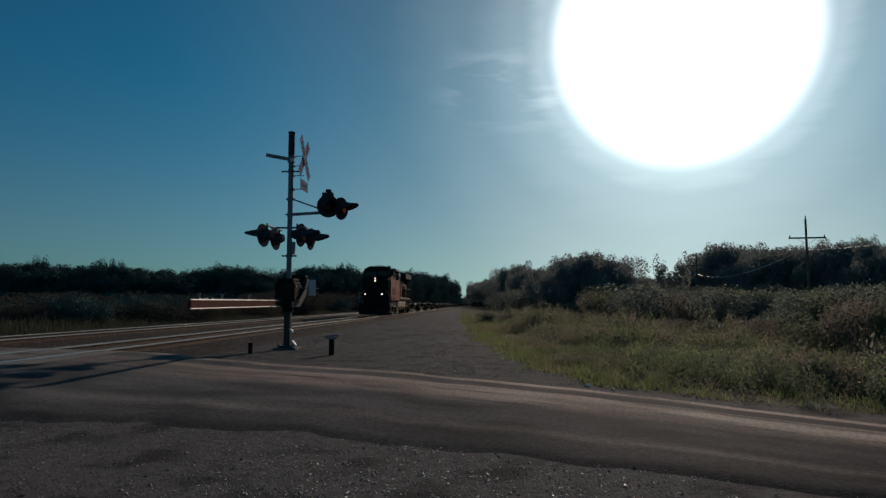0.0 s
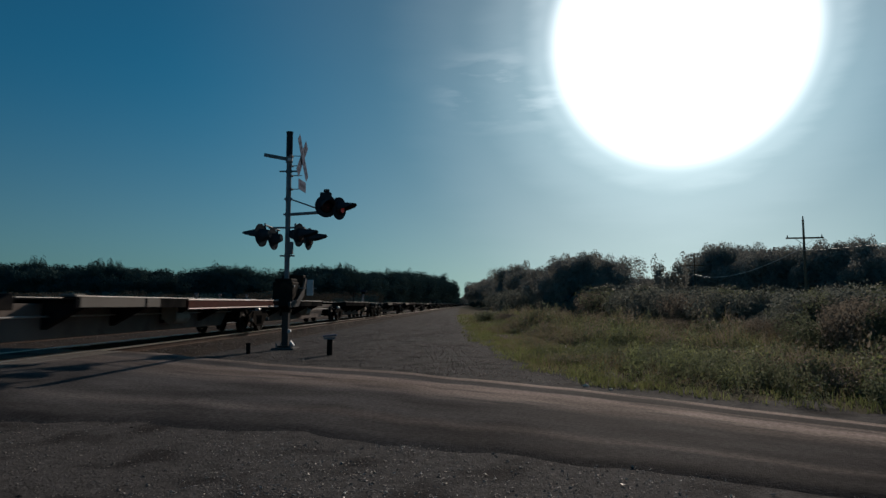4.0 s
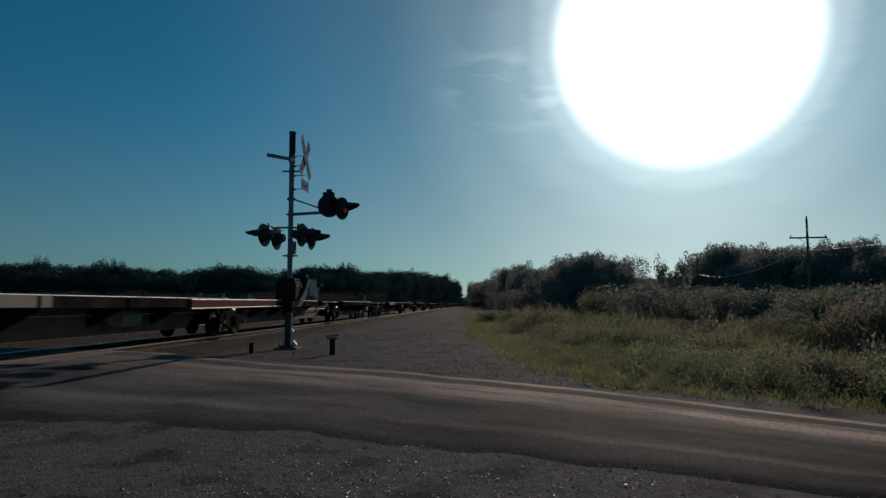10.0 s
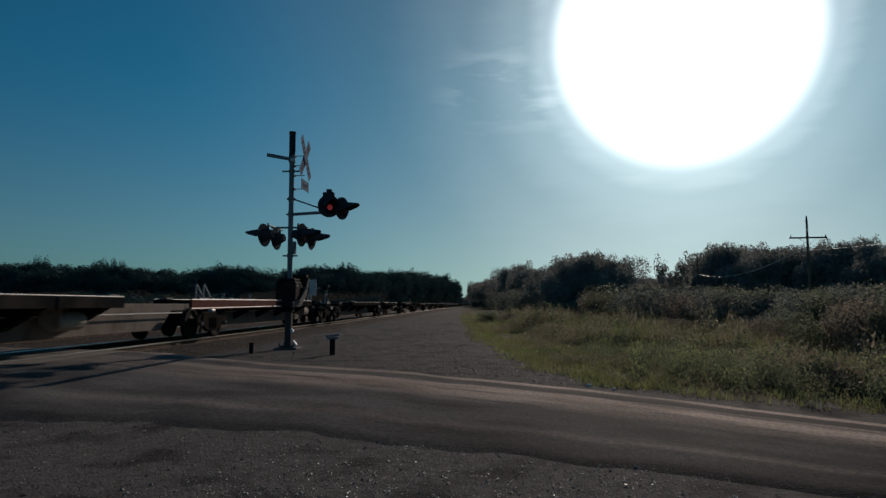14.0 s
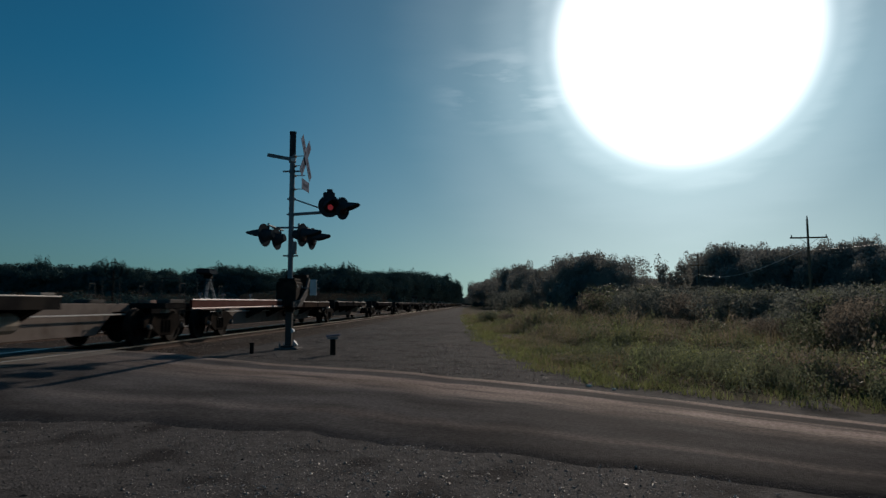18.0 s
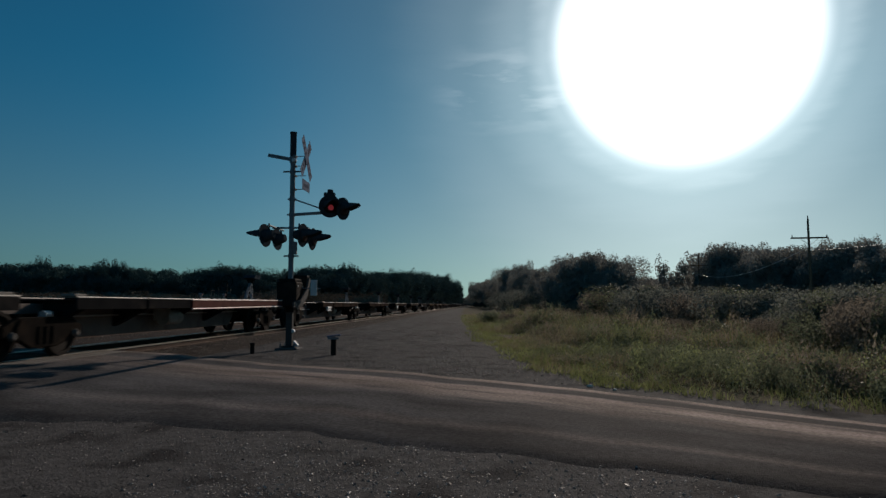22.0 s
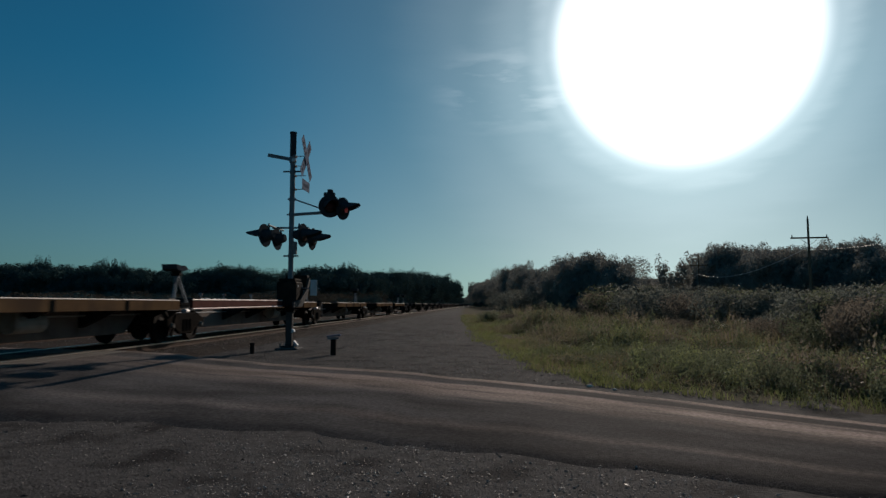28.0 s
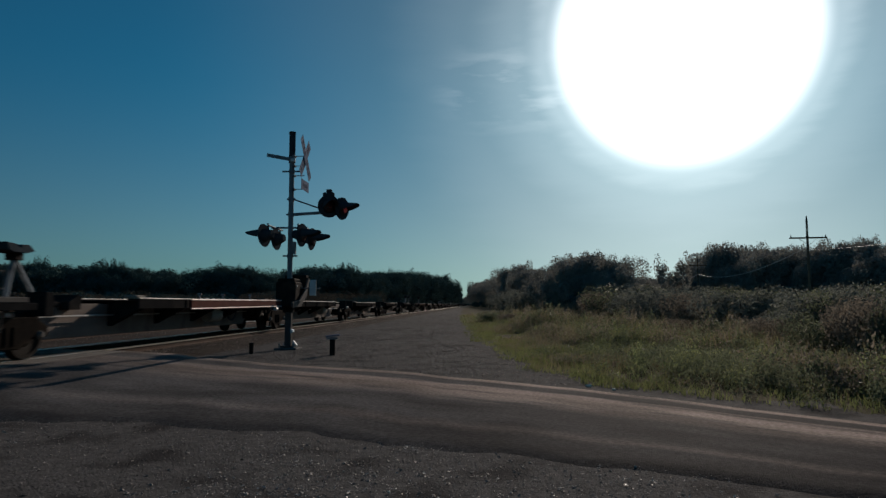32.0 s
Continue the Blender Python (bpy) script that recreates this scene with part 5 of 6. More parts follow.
def loco_truck(parent, y0, axles):
    def frame_build(bm):
        for s in (-1, 1):
            prism(bm, [(-2.5, 0.62), (-2.2, 0.42), (-0.4, 0.38), (0.4, 0.38), (2.2, 0.42), (2.5, 0.62), (2.5, 0.86), (1.5, 1.0), (-1.5, 1.0), (-2.5, 0.86)], s * 1.04 - 0.07, s * 1.04 + 0.07, "x", 0.02)
            for a in axles:
                box(bm, s * 1.18 - 0.12, s * 1.18 + 0.1, a - 0.2, a + 0.2, 0.36, 0.74, 0.03)
                for d in (-0.34, 0.34):
                    cyl(bm, (s * 1.12, a + d, 0.62), (s * 1.12, a + d, 0.98), 0.09, n=10)
        box(bm, -1.0, 1.0, -0.4, 0.4, 0.6, 0.98, 0.03)
        box(bm, -1.0, 1.0, -2.45, -2.25, 0.5, 0.8, 0.02)
        box(bm, -1.0, 1.0, 2.25, 2.45, 0.5, 0.8, 0.02)
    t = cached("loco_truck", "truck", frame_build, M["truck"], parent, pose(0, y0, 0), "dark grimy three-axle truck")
    for a in axles:
        for s in (-1, 1):
            cached("loco_wheel", "wheel", wheel_mesh(0.53), M["wheel"], t, pose(s * 0.755, a, 0.53, 0, 0, 0 if s > 0 else 180))
            cached("loco_cap", "bearing_cap", lambda bm: cyl(bm, (0, 0, 0), (0.07, 0, 0), 0.115, 0.1, n=14), M["cap"], t, pose(s * 1.28 if s > 0 else -1.28, a, 0.53, 0, 0, 0 if s > 0 else 180), "bright round bearing cap")
    for a in (-1.0, 1.0):
        cached("brake_cyl", "brake_cylinder", lambda bm: (cyl(bm, (1.2, -0.2, 0.86), (1.2, 0.12, 0.86), 0.075, n=12), cyl(bm, (1.2, 0.18, 0.86), (1.2, 0.5, 0.82), 0.022, n=6)), M["chrome"], t, pose(0, a, 0), "bright brake cylinder")
        cached("sand_shoe", "brake_hanger", lambda bm: prism(bm, [(-0.16, 0.2), (0.14, 0.2), (0.10, 0.62), (-0.06, 0.66)], 1.14, 1.19, "x", 0.01), M["greypaint"], t, pose(0, a - 0.15, 0))
    return t


def make_loco():
    loco = thing("locomotive", pose(TX1, Y_START, RAIL_Z), "dusty orange diesel locomotive with lit headlights", "locomotive")
    LA = 1.42
    # nose: a chamfered wedge whose top rises towards the cab
    bm = B()
    pts = [(-1.25, 0.0), (1.25, 0.0), (1.42, 0.42), (1.42, 1.72), (-1.42, 1.72), (-1.42, 0.42)]
    lo = [bm.verts.new((x, y, 1.82)) for x, y in pts]
    mid = [bm.verts.new((x, y, 3.26 if y < 0.1 else 3.38 if y < 1 else 3.82)) for x, y in pts]
    hi = [bm.verts.new((x * 0.9, y + 0.1 if y < 1 else y, 3.36 if y < 0.1 else 3.47 if y < 1 else 3.9)) for x, y in pts]
    for a, b in ((lo, mid), (mid, hi)):
        for i in range(6):
            bm.faces.new((a[i], a[(i + 1) % 6], b[(i + 1) % 6], b[i]))
    bm.faces.new(hi)
    bm.faces.new(lo)
    bmesh.ops.recalc_face_normals(bm, faces=bm.faces)
    bmesh.ops.bevel(bm, geom=[e for e in bm.edges], offset=0.02, segments=2, affect="EDGES")
    nose = part("nose", bm, M["orange"], loco, "dusty orange nose, pale where the sun grazes it")
    # faces turned off the sides get the darker colour as painted shade
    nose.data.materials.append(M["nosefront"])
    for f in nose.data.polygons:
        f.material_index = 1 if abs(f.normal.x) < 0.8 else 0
    # thin dark sheet added over the front to hold its painted shade
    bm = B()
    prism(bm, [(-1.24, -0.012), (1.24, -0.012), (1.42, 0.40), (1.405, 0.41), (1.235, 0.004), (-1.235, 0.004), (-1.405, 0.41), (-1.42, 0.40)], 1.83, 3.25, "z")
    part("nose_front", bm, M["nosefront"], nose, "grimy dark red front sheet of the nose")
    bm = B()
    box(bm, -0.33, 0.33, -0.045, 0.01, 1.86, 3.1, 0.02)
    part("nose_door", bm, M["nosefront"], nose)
    bm = B()
    box(bm, -1.05, 1.05, 0.05, 1.72, 1.16, 1.83, 0.02)
    part("nose_base", bm, M["blackpaint"], nose, "dark recess behind the steps")
    for s in (-1, 1):
        bm = B()
        prism(bm, [(1.02, 1.42), (1.72, 1.42), (1.72, 1.84), (0.78, 1.84)], s * 1.36 - 0.06, s * 1.36 + 0.06, "x", 0.01)
        part("skirt", bm, M["orange"], nose)
        bm = B()
        prism(bm, [(0.44, 1.83), (1.52, 1.79), (1.52, 1.88), (0.44, 1.91)], min(s * 1.42, s * 1.465), max(s * 1.42, s * 1.465), "x", 0.006)
        part("kick_plate", bm, M["tankpaint"], nose, "pale dusty sill strip")
    # cab
    bm = B()
    box(bm, -1.42, 1.42, 1.722, 3.6, 1.42, 3.54, 0.012)
    cab = part("cab", bm, M["orange"], loco, "orange crew cab under a dark upper half")
    bm = B()
    prism(bm, [(-1.40, 3.545), (1.40, 3.545), (1.40, 4.12), (1.27, 4.42), (0.78, 4.7), (-0.78, 4.7), (-1.27, 4.42), (-1.40, 4.12)], 1.76, 3.6, "y", 0.02)
    part("roof", bm, M["blackpaint"], cab, "dark upper cab and roof")
    bm = B()
    prism(bm, [(-1.36, 3.62), (1.36, 3.62), (1.36, 4.1), (1.24, 4.4), (0.76, 4.67), (-0.76, 4.67), (-1.24, 4.4), (-1.36, 4.1)], 1.18, 1.76, "y", 0.03)
    brow = part("brow", bm, M["blackpaint"], cab, "dark brow of the cab front")
    for x0, x1 in ((-1.2, -0.08), (0.08, 1.2)):
        bm = B()
        box(bm, x0, x1, 1.165, 1.182, 3.7, 4.2, 0.01)
        part("windshield", bm, M["window"], brow, "dark windshield pane")
    bm = B()
    box(bm, 1.40, 1.432, 1.78, 3.56, 3.55, 4.40, 0.01)
    part("window_surround", bm, M["blackpaint"], cab)
    for y0, y1 in ((2.18, 2.58), (2.66, 3.04)):
        bm = B()
        box(bm, 1.43, 1.444, y0, y1, 3.68, 4.16, 0.006)
        pane = part("side_window", bm, M["window"], cab, "side window pane")
        bm = B()
        for b in ((y0 - 0.02, y0, 3.66, 4.18), (y1, y1 + 0.02, 3.66, 4.18)):
            box(bm, 1.43, 1.46, *b)
        box(bm, 1.43, 1.46, y0, y1, 3.66, 3.68)
        box(bm, 1.43, 1.46, y0, y1, 4.16, 4.18)
        part("frame", bm, M["mast"], pane, "grey metal window frame")
    bm = B()
    box(bm, 1.42, 1.52, 2.1, 3.12, 3.57, 3.62, 0.01)
    part("armrest", bm, M["chrome"], cab, "bright sill below the side windows")
    bm = B()
    prism(bm, [(1.30, 4.42), (1.58, 4.46), (1.58, 4.5), (1.26, 4.48)], 1.74, 3.62, "y")
    part("sun_shade", bm, M["tankpaint"], cab, "dusty gutter above the side windows")
    bm = B()
    box(bm, 1.42, 1.432, 1.58, 3.54, 2.6, 2.635, 0.003)
    box(bm, 1.42, 1.432, 1.56, 1.585, 1.5, 2.635, 0.003)
    box(bm, 1.42, 1.435, 3.575, 3.62, 1.45, 3.5, 0.003)
    part("door_seam", bm, M["nosefront"], cab)
    bm = B()
    box(bm, 1.42, 1.436, 2.36, 2.88, 1.96, 2.47, 0.004)
    part("vent", bm, M["blackpaint"], cab, "dark square vent")
    bm = B()
    box(bm, 1.42, 1.47, 2.26, 3.58, 1.81, 1.86, 0.008)
    part("step_light_strip", bm, M["chrome"], cab, "bright ledge below the vent")
    for y, z in ((2.45, 1.62), (2.75, 1.62)):
        bm = B()
        box(bm, 1.42, 1.45, y - 0.09, y + 0.09, z - 0.12, z + 0.1, 0.006)
        part("latch_box", bm, M["under"], cab)
    bm = B()
    cyl(bm, (-0.35, 2.2, 4.80), (0.35, 2.2, 4.80), 0.02, n=6)
    for x in (-0.35, 0.35):
        cyl(bm, (x, 2.2, 4.68), (x, 2.2, 4.81), 0.02, n=6)
    box(bm, -0.75, -0.55, 2.6, 3.0, 4.68, 4.76, 0.02)
    box(bm, 0.85, 1.15, 1.9, 2.4, 4.56, 4.74, 0.02)
    part("roof_antenna", bm, M["greypaint"], cab)
    # lights
    for z in (3.02, 3.24):
        bm = B()
        cyl(bm, (0, -0.06, z + 0.22), (0, 0.2, z + 0.22), 0.11, n=14)
        hl = part("headlight", bm, M["blackpaint"], loco)
        bm = B()
        cyl(bm, (0, -0.075, z + 0.22), (0, -0.058, z + 0.22), 0.06, n=14)
        part("lens", bm, M["headlit"], hl, "glowing headlight lens")
    for x in (-0.775, 0.775):
        bm = B()
        cyl(bm, (x, -0.85, 1.98), (x, -0.6, 1.98), 0.11, n=14)
        box(bm, x - 0.04, x + 0.04, -0.75, -0.65, 1.15, 1.92)
        hl = part("ditch_light", bm, M["blackpaint"], loco)
        bm = B()
        cyl(bm, (x, -0.866, 1.98), (x, -0.849, 1.98), 0.062, n=14)
        part("lens", bm, M["headlit"], hl, "glowing ditch light lens")
    # wide equipment body behind the cab
    bm = B()
    box(bm, -1.42, 1.42, 3.602, 7.15, 1.44, 3.44, 0.02)
    aux = part("equipment_body", bm, M["orange"], loco, "full-width orange equipment body")
    bm = B()
    box(bm, 1.42, 1.436, 3.85, 7.1, 2.24, 2.275, 0.003)
    box(bm, 1.42, 1.43, 6.96, 6.985, 1.5, 3.4, 0.003)
    part("seam", bm, M["nosefront"], aux)
    bm = B()
    box(bm, 1.40, 1.45, 3.64, 7.16, 3.44, 3.475, 0.006)
    part("top_lip", bm, M["tankpaint"], aux, "pale sunlit top lip")
    for y, z in ((4.35, 3.2), (4.3, 2.62)):
        bm = B()
        box(bm, 1.42, 1.434, y - 0.05, y + 0.05, z - 0.06, z + 0.06, 0.004)
        part("vent", bm, M["blackpaint"], aux)
    bm = B()
    box(bm, -0.98, 0.98, 3.6, 7.9, 3.44, 4.44, 0.03)
    up = part("blower_housing", bm, M["blackpaint"], loco, "dark upper housing behind the cab")
    for y0, y1 in ((4.0, 4.72), (5.05, 5.6), (6.1, 7.1)):
        bm = B()
        box(bm, 0.98, 1.18, y0, y1, 3.62, 4.38, 0.03)
        gr = part("grille_box", bm, M["hoodgrey"], up, "pale grey ventilated box")
        bm = B()
        for i in range(3):
            box(bm, 1.18, 1.195, y0 + 0.1, y1 - 0.1, 3.72 + 0.09 * i, 3.77 + 0.09 * i, 0.004)
        part("louvre", bm, M["blackpaint"], gr)
        bm = B()
        box(bm, 0.98, 1.34, y1 + 0.08, y1 + 0.24, 3.2, 4.42, 0.02)
        part("pillar", bm, M["blackpaint"], up, "black upright pillar")
        bm = B()
        box(bm, 1.0, 1.4, y0 + 0.05, y1 - 0.12, 3.4, 3.6, 0.03)
        part("duct", bm, M["blackpaint"], up)
    bm = B()
    box(bm, 0.98, 1.38, 3.62, 3.86, 3.45, 4.44, 0.02)
    part("pillar", bm, M["blackpaint"], up, "black upright pillar")
    bm = B()
    cyl(bm, (1.44, 3.75, 4.05), (1.44, 7.45, 4.05), 0.024, n=6)
    for y in (3.75, 5.6, 7.45):
        cyl(bm, (1.44, y, 3.46), (1.44, y, 4.05), 0.02, n=6) if y < 7 else cyl(bm, (1.44, y, 2.78), (1.44, y, 4.05), 0.02, n=6)
    part("upper_rail", bm, M["mast"], loco, "grey upper grab rail")
    bm = B()
    box(bm, -1.2, 1.2, 3.6, 7.95, 4.44, 4.5, 0.02)
    roof2 = part("upper_roof", bm, M["greypaint"], loco)
    bm = B()
    box(bm, 1.2, 1.4, 3.64, 7.5, 4.455, 4.5, 0.008)
    part("gutter", bm, M["hoodgrey"], roof2, "pale roof edge")
    bm = B()
    tube(bm, [Vector(p) for p in ((1.0, 7.6, 4.62), (1.02, 7.75, 4.66), (1.05, 7.95, 4.5), (1.3, 9.0, 3.6), (1.33, 9.1, 3.45), (1.33, 9.1, 2.8))], 0.03, 6)
    part("hose", bm, M["signalblack"], loco, "black hose down the hood")
    # engine hood with its tall doors
    bm = B()
    prism(bm, [(-0.92, 1.5), (0.92, 1.5), (0.92, 4.36), (0.76, 4.56), (-0.76, 4.56), (-0.92, 4.36)], 7.16, 13.4, "y", 0.02)
    hood = part("engine_hood", bm, M["hoodgrey"], loco, "dusty grey engine hood")
    for s in (-1, 1):
        bm = B()
        box(bm, min(s * 0.921, s * 0.935), max(s * 0.921, s * 0.935), 7.17, 13.38, 1.5, 3.77)
        part("orange_band", bm, M["orange"], hood, "orange lower band of the hood")
    for i in range(12):
        y0 = 7.34 + i * 0.465
        bm = B()
        box(bm, 0.937, 0.965, y0, y0 + 0.42, 3.775, 4.3, 0.01)
        part("upper_door", bm, M["hoodgrey"], hood)
        bm = B()
        box(bm, 0.937, 0.965, y0, y0 + 0.42, 1.72, 3.765, 0.01)
        d = part("hood_door", bm, M["orange"], hood)
        bm = B()
        for z in (2.0, 2.9, 3.6):
            box(bm, 0.965, 0.985, y0 + 0.02, y0 + 0.06, z, z + 0.12)
        box(bm, 0.965, 0.99, y0 + 0.33, y0 + 0.37, 2.9, 3.12)
        part("hinge", bm, M["under"], d)
    bm = B()
    for y in (9.0, 10.4, 11.6):
        box(bm, -0.35, 0.62, y, y + 0.7, 4.56, 4.64, 0.03)
    cyl(bm, (0.2, 9.9, 4.56), (0.2, 9.9, 4.72), 0.16, n=12)
    part("roof_hatch", bm, M["blackpaint"], hood)
    # radiator under its flared wings
    bm = B()
    box(bm, -0.93, 0.93, 13.4, 18.0, 1.5, 3.62, 0.02)
    radb = part("radiator_body", bm, M["orange"], loco, "orange radiator compartment")
    bm = B()
    for s in (-1, 1):
        for p in ((0.945, 11.42, 3.74), (0.945, 18.1, 3.42), (1.43, 18.3, 4.06), (1.43, 12.95, 3.95), (1.43, 12.95, 4.48), (1.43, 18.45, 4.48), (0.945, 11.5, 3.98), (0.945, 12.7, 4.55)):
            bm.verts.new((s * p[0], p[1], p[2]))
    bmesh.ops.convex_hull(bm, input=bm.verts)
    bmesh.ops.recalc_face_normals(bm, faces=bm.faces)
    part("wing_underside", bm, M["blackpaint"], loco, "dark sloped underside of the radiator wings")
    for s in (-1, 1):
        bm = B()
        prism(bm, [(12.9, 3.94), (18.5, 4.05), (18.5, 4.51), (12.9, 4.51)], min(s * 1.435, s * 1.485), max(s * 1.435, s * 1.485), "x", 0.008)
        part("radiator_wing", bm, M["greypaint"], loco, "grey radiator wing fascia")
    bm = B()
    box(bm, -1.4, 1.4, 13.0, 18.46, 4.5, 4.56, 0.01)
    part("radiator_screen", bm, M["blackpaint"], loco, "dark radiator screen on the roof")
    for i in range(6):
        y0 = 13.75 + i * 0.52
        bm = B()
        box(bm, 0.937, 0.955, y0, y0 + 0.46, 1.72, 3.3, 0.01)
        d = part("radiator_door", bm, M["orange"], radb)
        bm = B()
        box(bm, 0.955, 1.0, y0 + 0.03, y0 + 0.34, 1.9, 3.16 - 0.04 * (i % 2), 0.006)
        part("screen", bm, M["blackpaint"], d, "dark ventilation screen")
    bm = B()
    box(bm, 0.937, 0.955, 17.0, 17.85, 1.72, 3.2, 0.01)
    end_door = part("end_door", bm, M["orange"], radb)
    bm = B()
    tube(bm, [Vector((1.02, 16.92 + 0.24 * math.cos(6.2832 * i / 16), 2.68 + 0.24 * math.sin(6.2832 * i / 16))) for i in range(17)], 0.02, 6)
    cyl(bm, (0.95, 16.92, 2.68), (1.05, 16.92, 2.68), 0.05, n=8)
    for i in range(3):
        bar(bm, (1.02, 16.92, 2.68), (1.02, 16.92 + 0.24 * math.cos(2.1 * i), 2.68 + 0.24 * math.sin(2.1 * i)), 0.02, 0.02)
    part("brake_wheel", bm, M["mast"], loco, "grey spoked hand brake wheel")
    # frame and walkways
    bm = B()
    box(bm, -1.28, 1.28, -0.3, 19.3, 1.0, 1.155, 0.02)
    box(bm, -1.46, 1.46, 6.9, 19.3, 1.38, 1.46, 0.01)
    box(bm, -0.6, 0.6, 0.5, 18.8, 0.72, 1.02, 0.03)
    box(bm, -1.26, 1.26, 1.9, 18.6, 1.155, 1.43, 0.02)
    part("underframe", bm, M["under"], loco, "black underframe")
    for i in range(9):
        bm = B()
        y0 = 7.0 + i * 1.2
        box(bm, 1.40, 1.475, y0, y0 + 1.1, 1.60, 1.79, 0.008)
        part("kick_strip", bm, M["tankpaint"], loco, "dusty pale kick strip")
    # handrails
    bm = B()
    cyl(bm, (1.44, 6.8, 2.80), (1.44, 18.35, 2.82), 0.022, n=8)
    part("handrail", bm, M["mast"], loco, "grey metal handrail")
    for i in range(8):
        cached("stanchion", "stanchion", lambda bm: (box(bm, 1.40, 1.455, -0.08, 0.08, 1.4, 2.8, 0.005), box(bm, 1.36, 1.49, -0.15, 0.15, 1.36, 1.74, 0.01)), M["under"], loco, pose(0, 7.95 + i * 1.37, 0))
    for y in (18.2, 18.45):
        bm = B()
        box(bm, 1.37, 1.45, y - 0.05, y + 0.05, 1.4, 2.86, 0.01)
        part("corner_post", bm, M["under"], loco, "stout dark corner post")
    for s in (-1, 1):
        bm = B()
        cyl(bm, (s * 1.42, 19.2, 1.4), (s * 1.42, 19.2, 2.6), 0.025, n=8)
        cyl(bm, (s * 1.42, 19.2, 2.55), (s * 0.45, 19.2, 2.2), 0.02, n=8)
        cyl(bm, (s * 0.45, 19.2, 1.4), (s * 0.45, 19.2, 2.2), 0.02, n=8)
        part("end_rail", bm, M["under"], loco)
        bm = B()
        cyl(bm, (s * 1.38, -0.3, 1.0), (s * 1.38, -0.3, 1.9), 0.022, n=8)
        cyl(bm, (s * 1.38, -0.3, 1.9), (s * 1.0, -0.25, 2.35), 0.022, n=8)
        cyl(bm, (s * 1.44, -0.2, 0.5), (s * 1.44, -0.2, 1.95), 0.022, n=8)
        part("front_rail", bm, M["mast"], loco)
        for z in (0.35, 0.65, 0.95):
            bm = B()
            box(bm, s * 1.4 - 0.14, s * 1.4 + 0.12, -0.3, 0.1, z, z + 0.03, 0.004)
            part("step", bm, M["chrome"] if z < 0.4 else M["under"], loco)
        bm = B()
        prism(bm, [(-0.3, 0.3), (0.45, 0.25), (0.5, 0.45), (0.2, 1.15), (-0.3, 1.15)], s * 1.26 - 0.02, s * 1.26 + 0.02, "x", 0.006)
        part("step_side", bm, M["greypaint"], loco, "dusty grey step panel")
    # pilot, couplers
    bm = B()
    prism(bm, [(-1.38, 0.14), (1.38, 0.14), (1.42, 0.5), (1.42, 1.15), (-1.42, 1.15), (-1.42, 0.5)], -0.62, -0.5, "y", 0.02)
    prism(bm, [(-0.9, 0.1), (0.9, 0.1), (1.1, 0.4), (-1.1, 0.4)], -0.78, -0.62, "y", 0.02)
    part("pilot", bm, M["blackpaint"], loco, "black snow pilot")
    for y, d in ((-0.6, -1), (19.3, 1)):
        bm = B()
        box(bm, -0.12, 0.12, min(y, y + d * 0.5), max(y, y + d * 0.5), 0.72, 0.98, 0.02)
        box(bm, -0.2, 0.2, min(y + d * 0.45, y + d * 0.72), max(y + d * 0.45, y + d * 0.72), 0.7, 1.0, 0.05)
        part("coupler", bm, M["truck"], loco)
    # fuel tank
    bm = B()
    prism(bm, [(-1.42, 1.27), (1.42, 1.27), (1.42, 0.78), (1.2, 0.46), (-1.2, 0.46), (-1.42, 0.78)], 5.78, 12.75, "y", 0.04)
    tank = part("fuel_tank", bm, M["tankpaint"], loco, "dusty tan fuel tank")
    bm = B()
    cyl(bm, (1.40, 11.5, 1.3), (1.44, 11.5, 1.42), 0.07, n=10)
    cyl(bm, (1.40, 7.85, 1.3), (1.44, 7.85, 1.42), 0.07, n=10)
    part("filler_cap", bm, M["chrome"], tank)
    for i in range(3):
        bm = B()
        cyl(bm, (1.28, 12.9 + 0.36 * i, 0.9), (1.28, 13.2 + 0.36 * i, 0.9), 0.14, n=12)
        part("air_reservoir", bm, M["under"], loco)
    bm = B()
    box(bm, 1.40, 1.46, 5.8, 12.73, 1.27, 1.305, 0.006)
    part("tank_rim", bm, M["chrome"], tank)
    loco_truck(loco, 3.6, (-1.95, 0, 1.95))
    loco_truck(loco, 15.1, (-1.95, 0, 1.95))
    return loco


LOCO = make_loco()

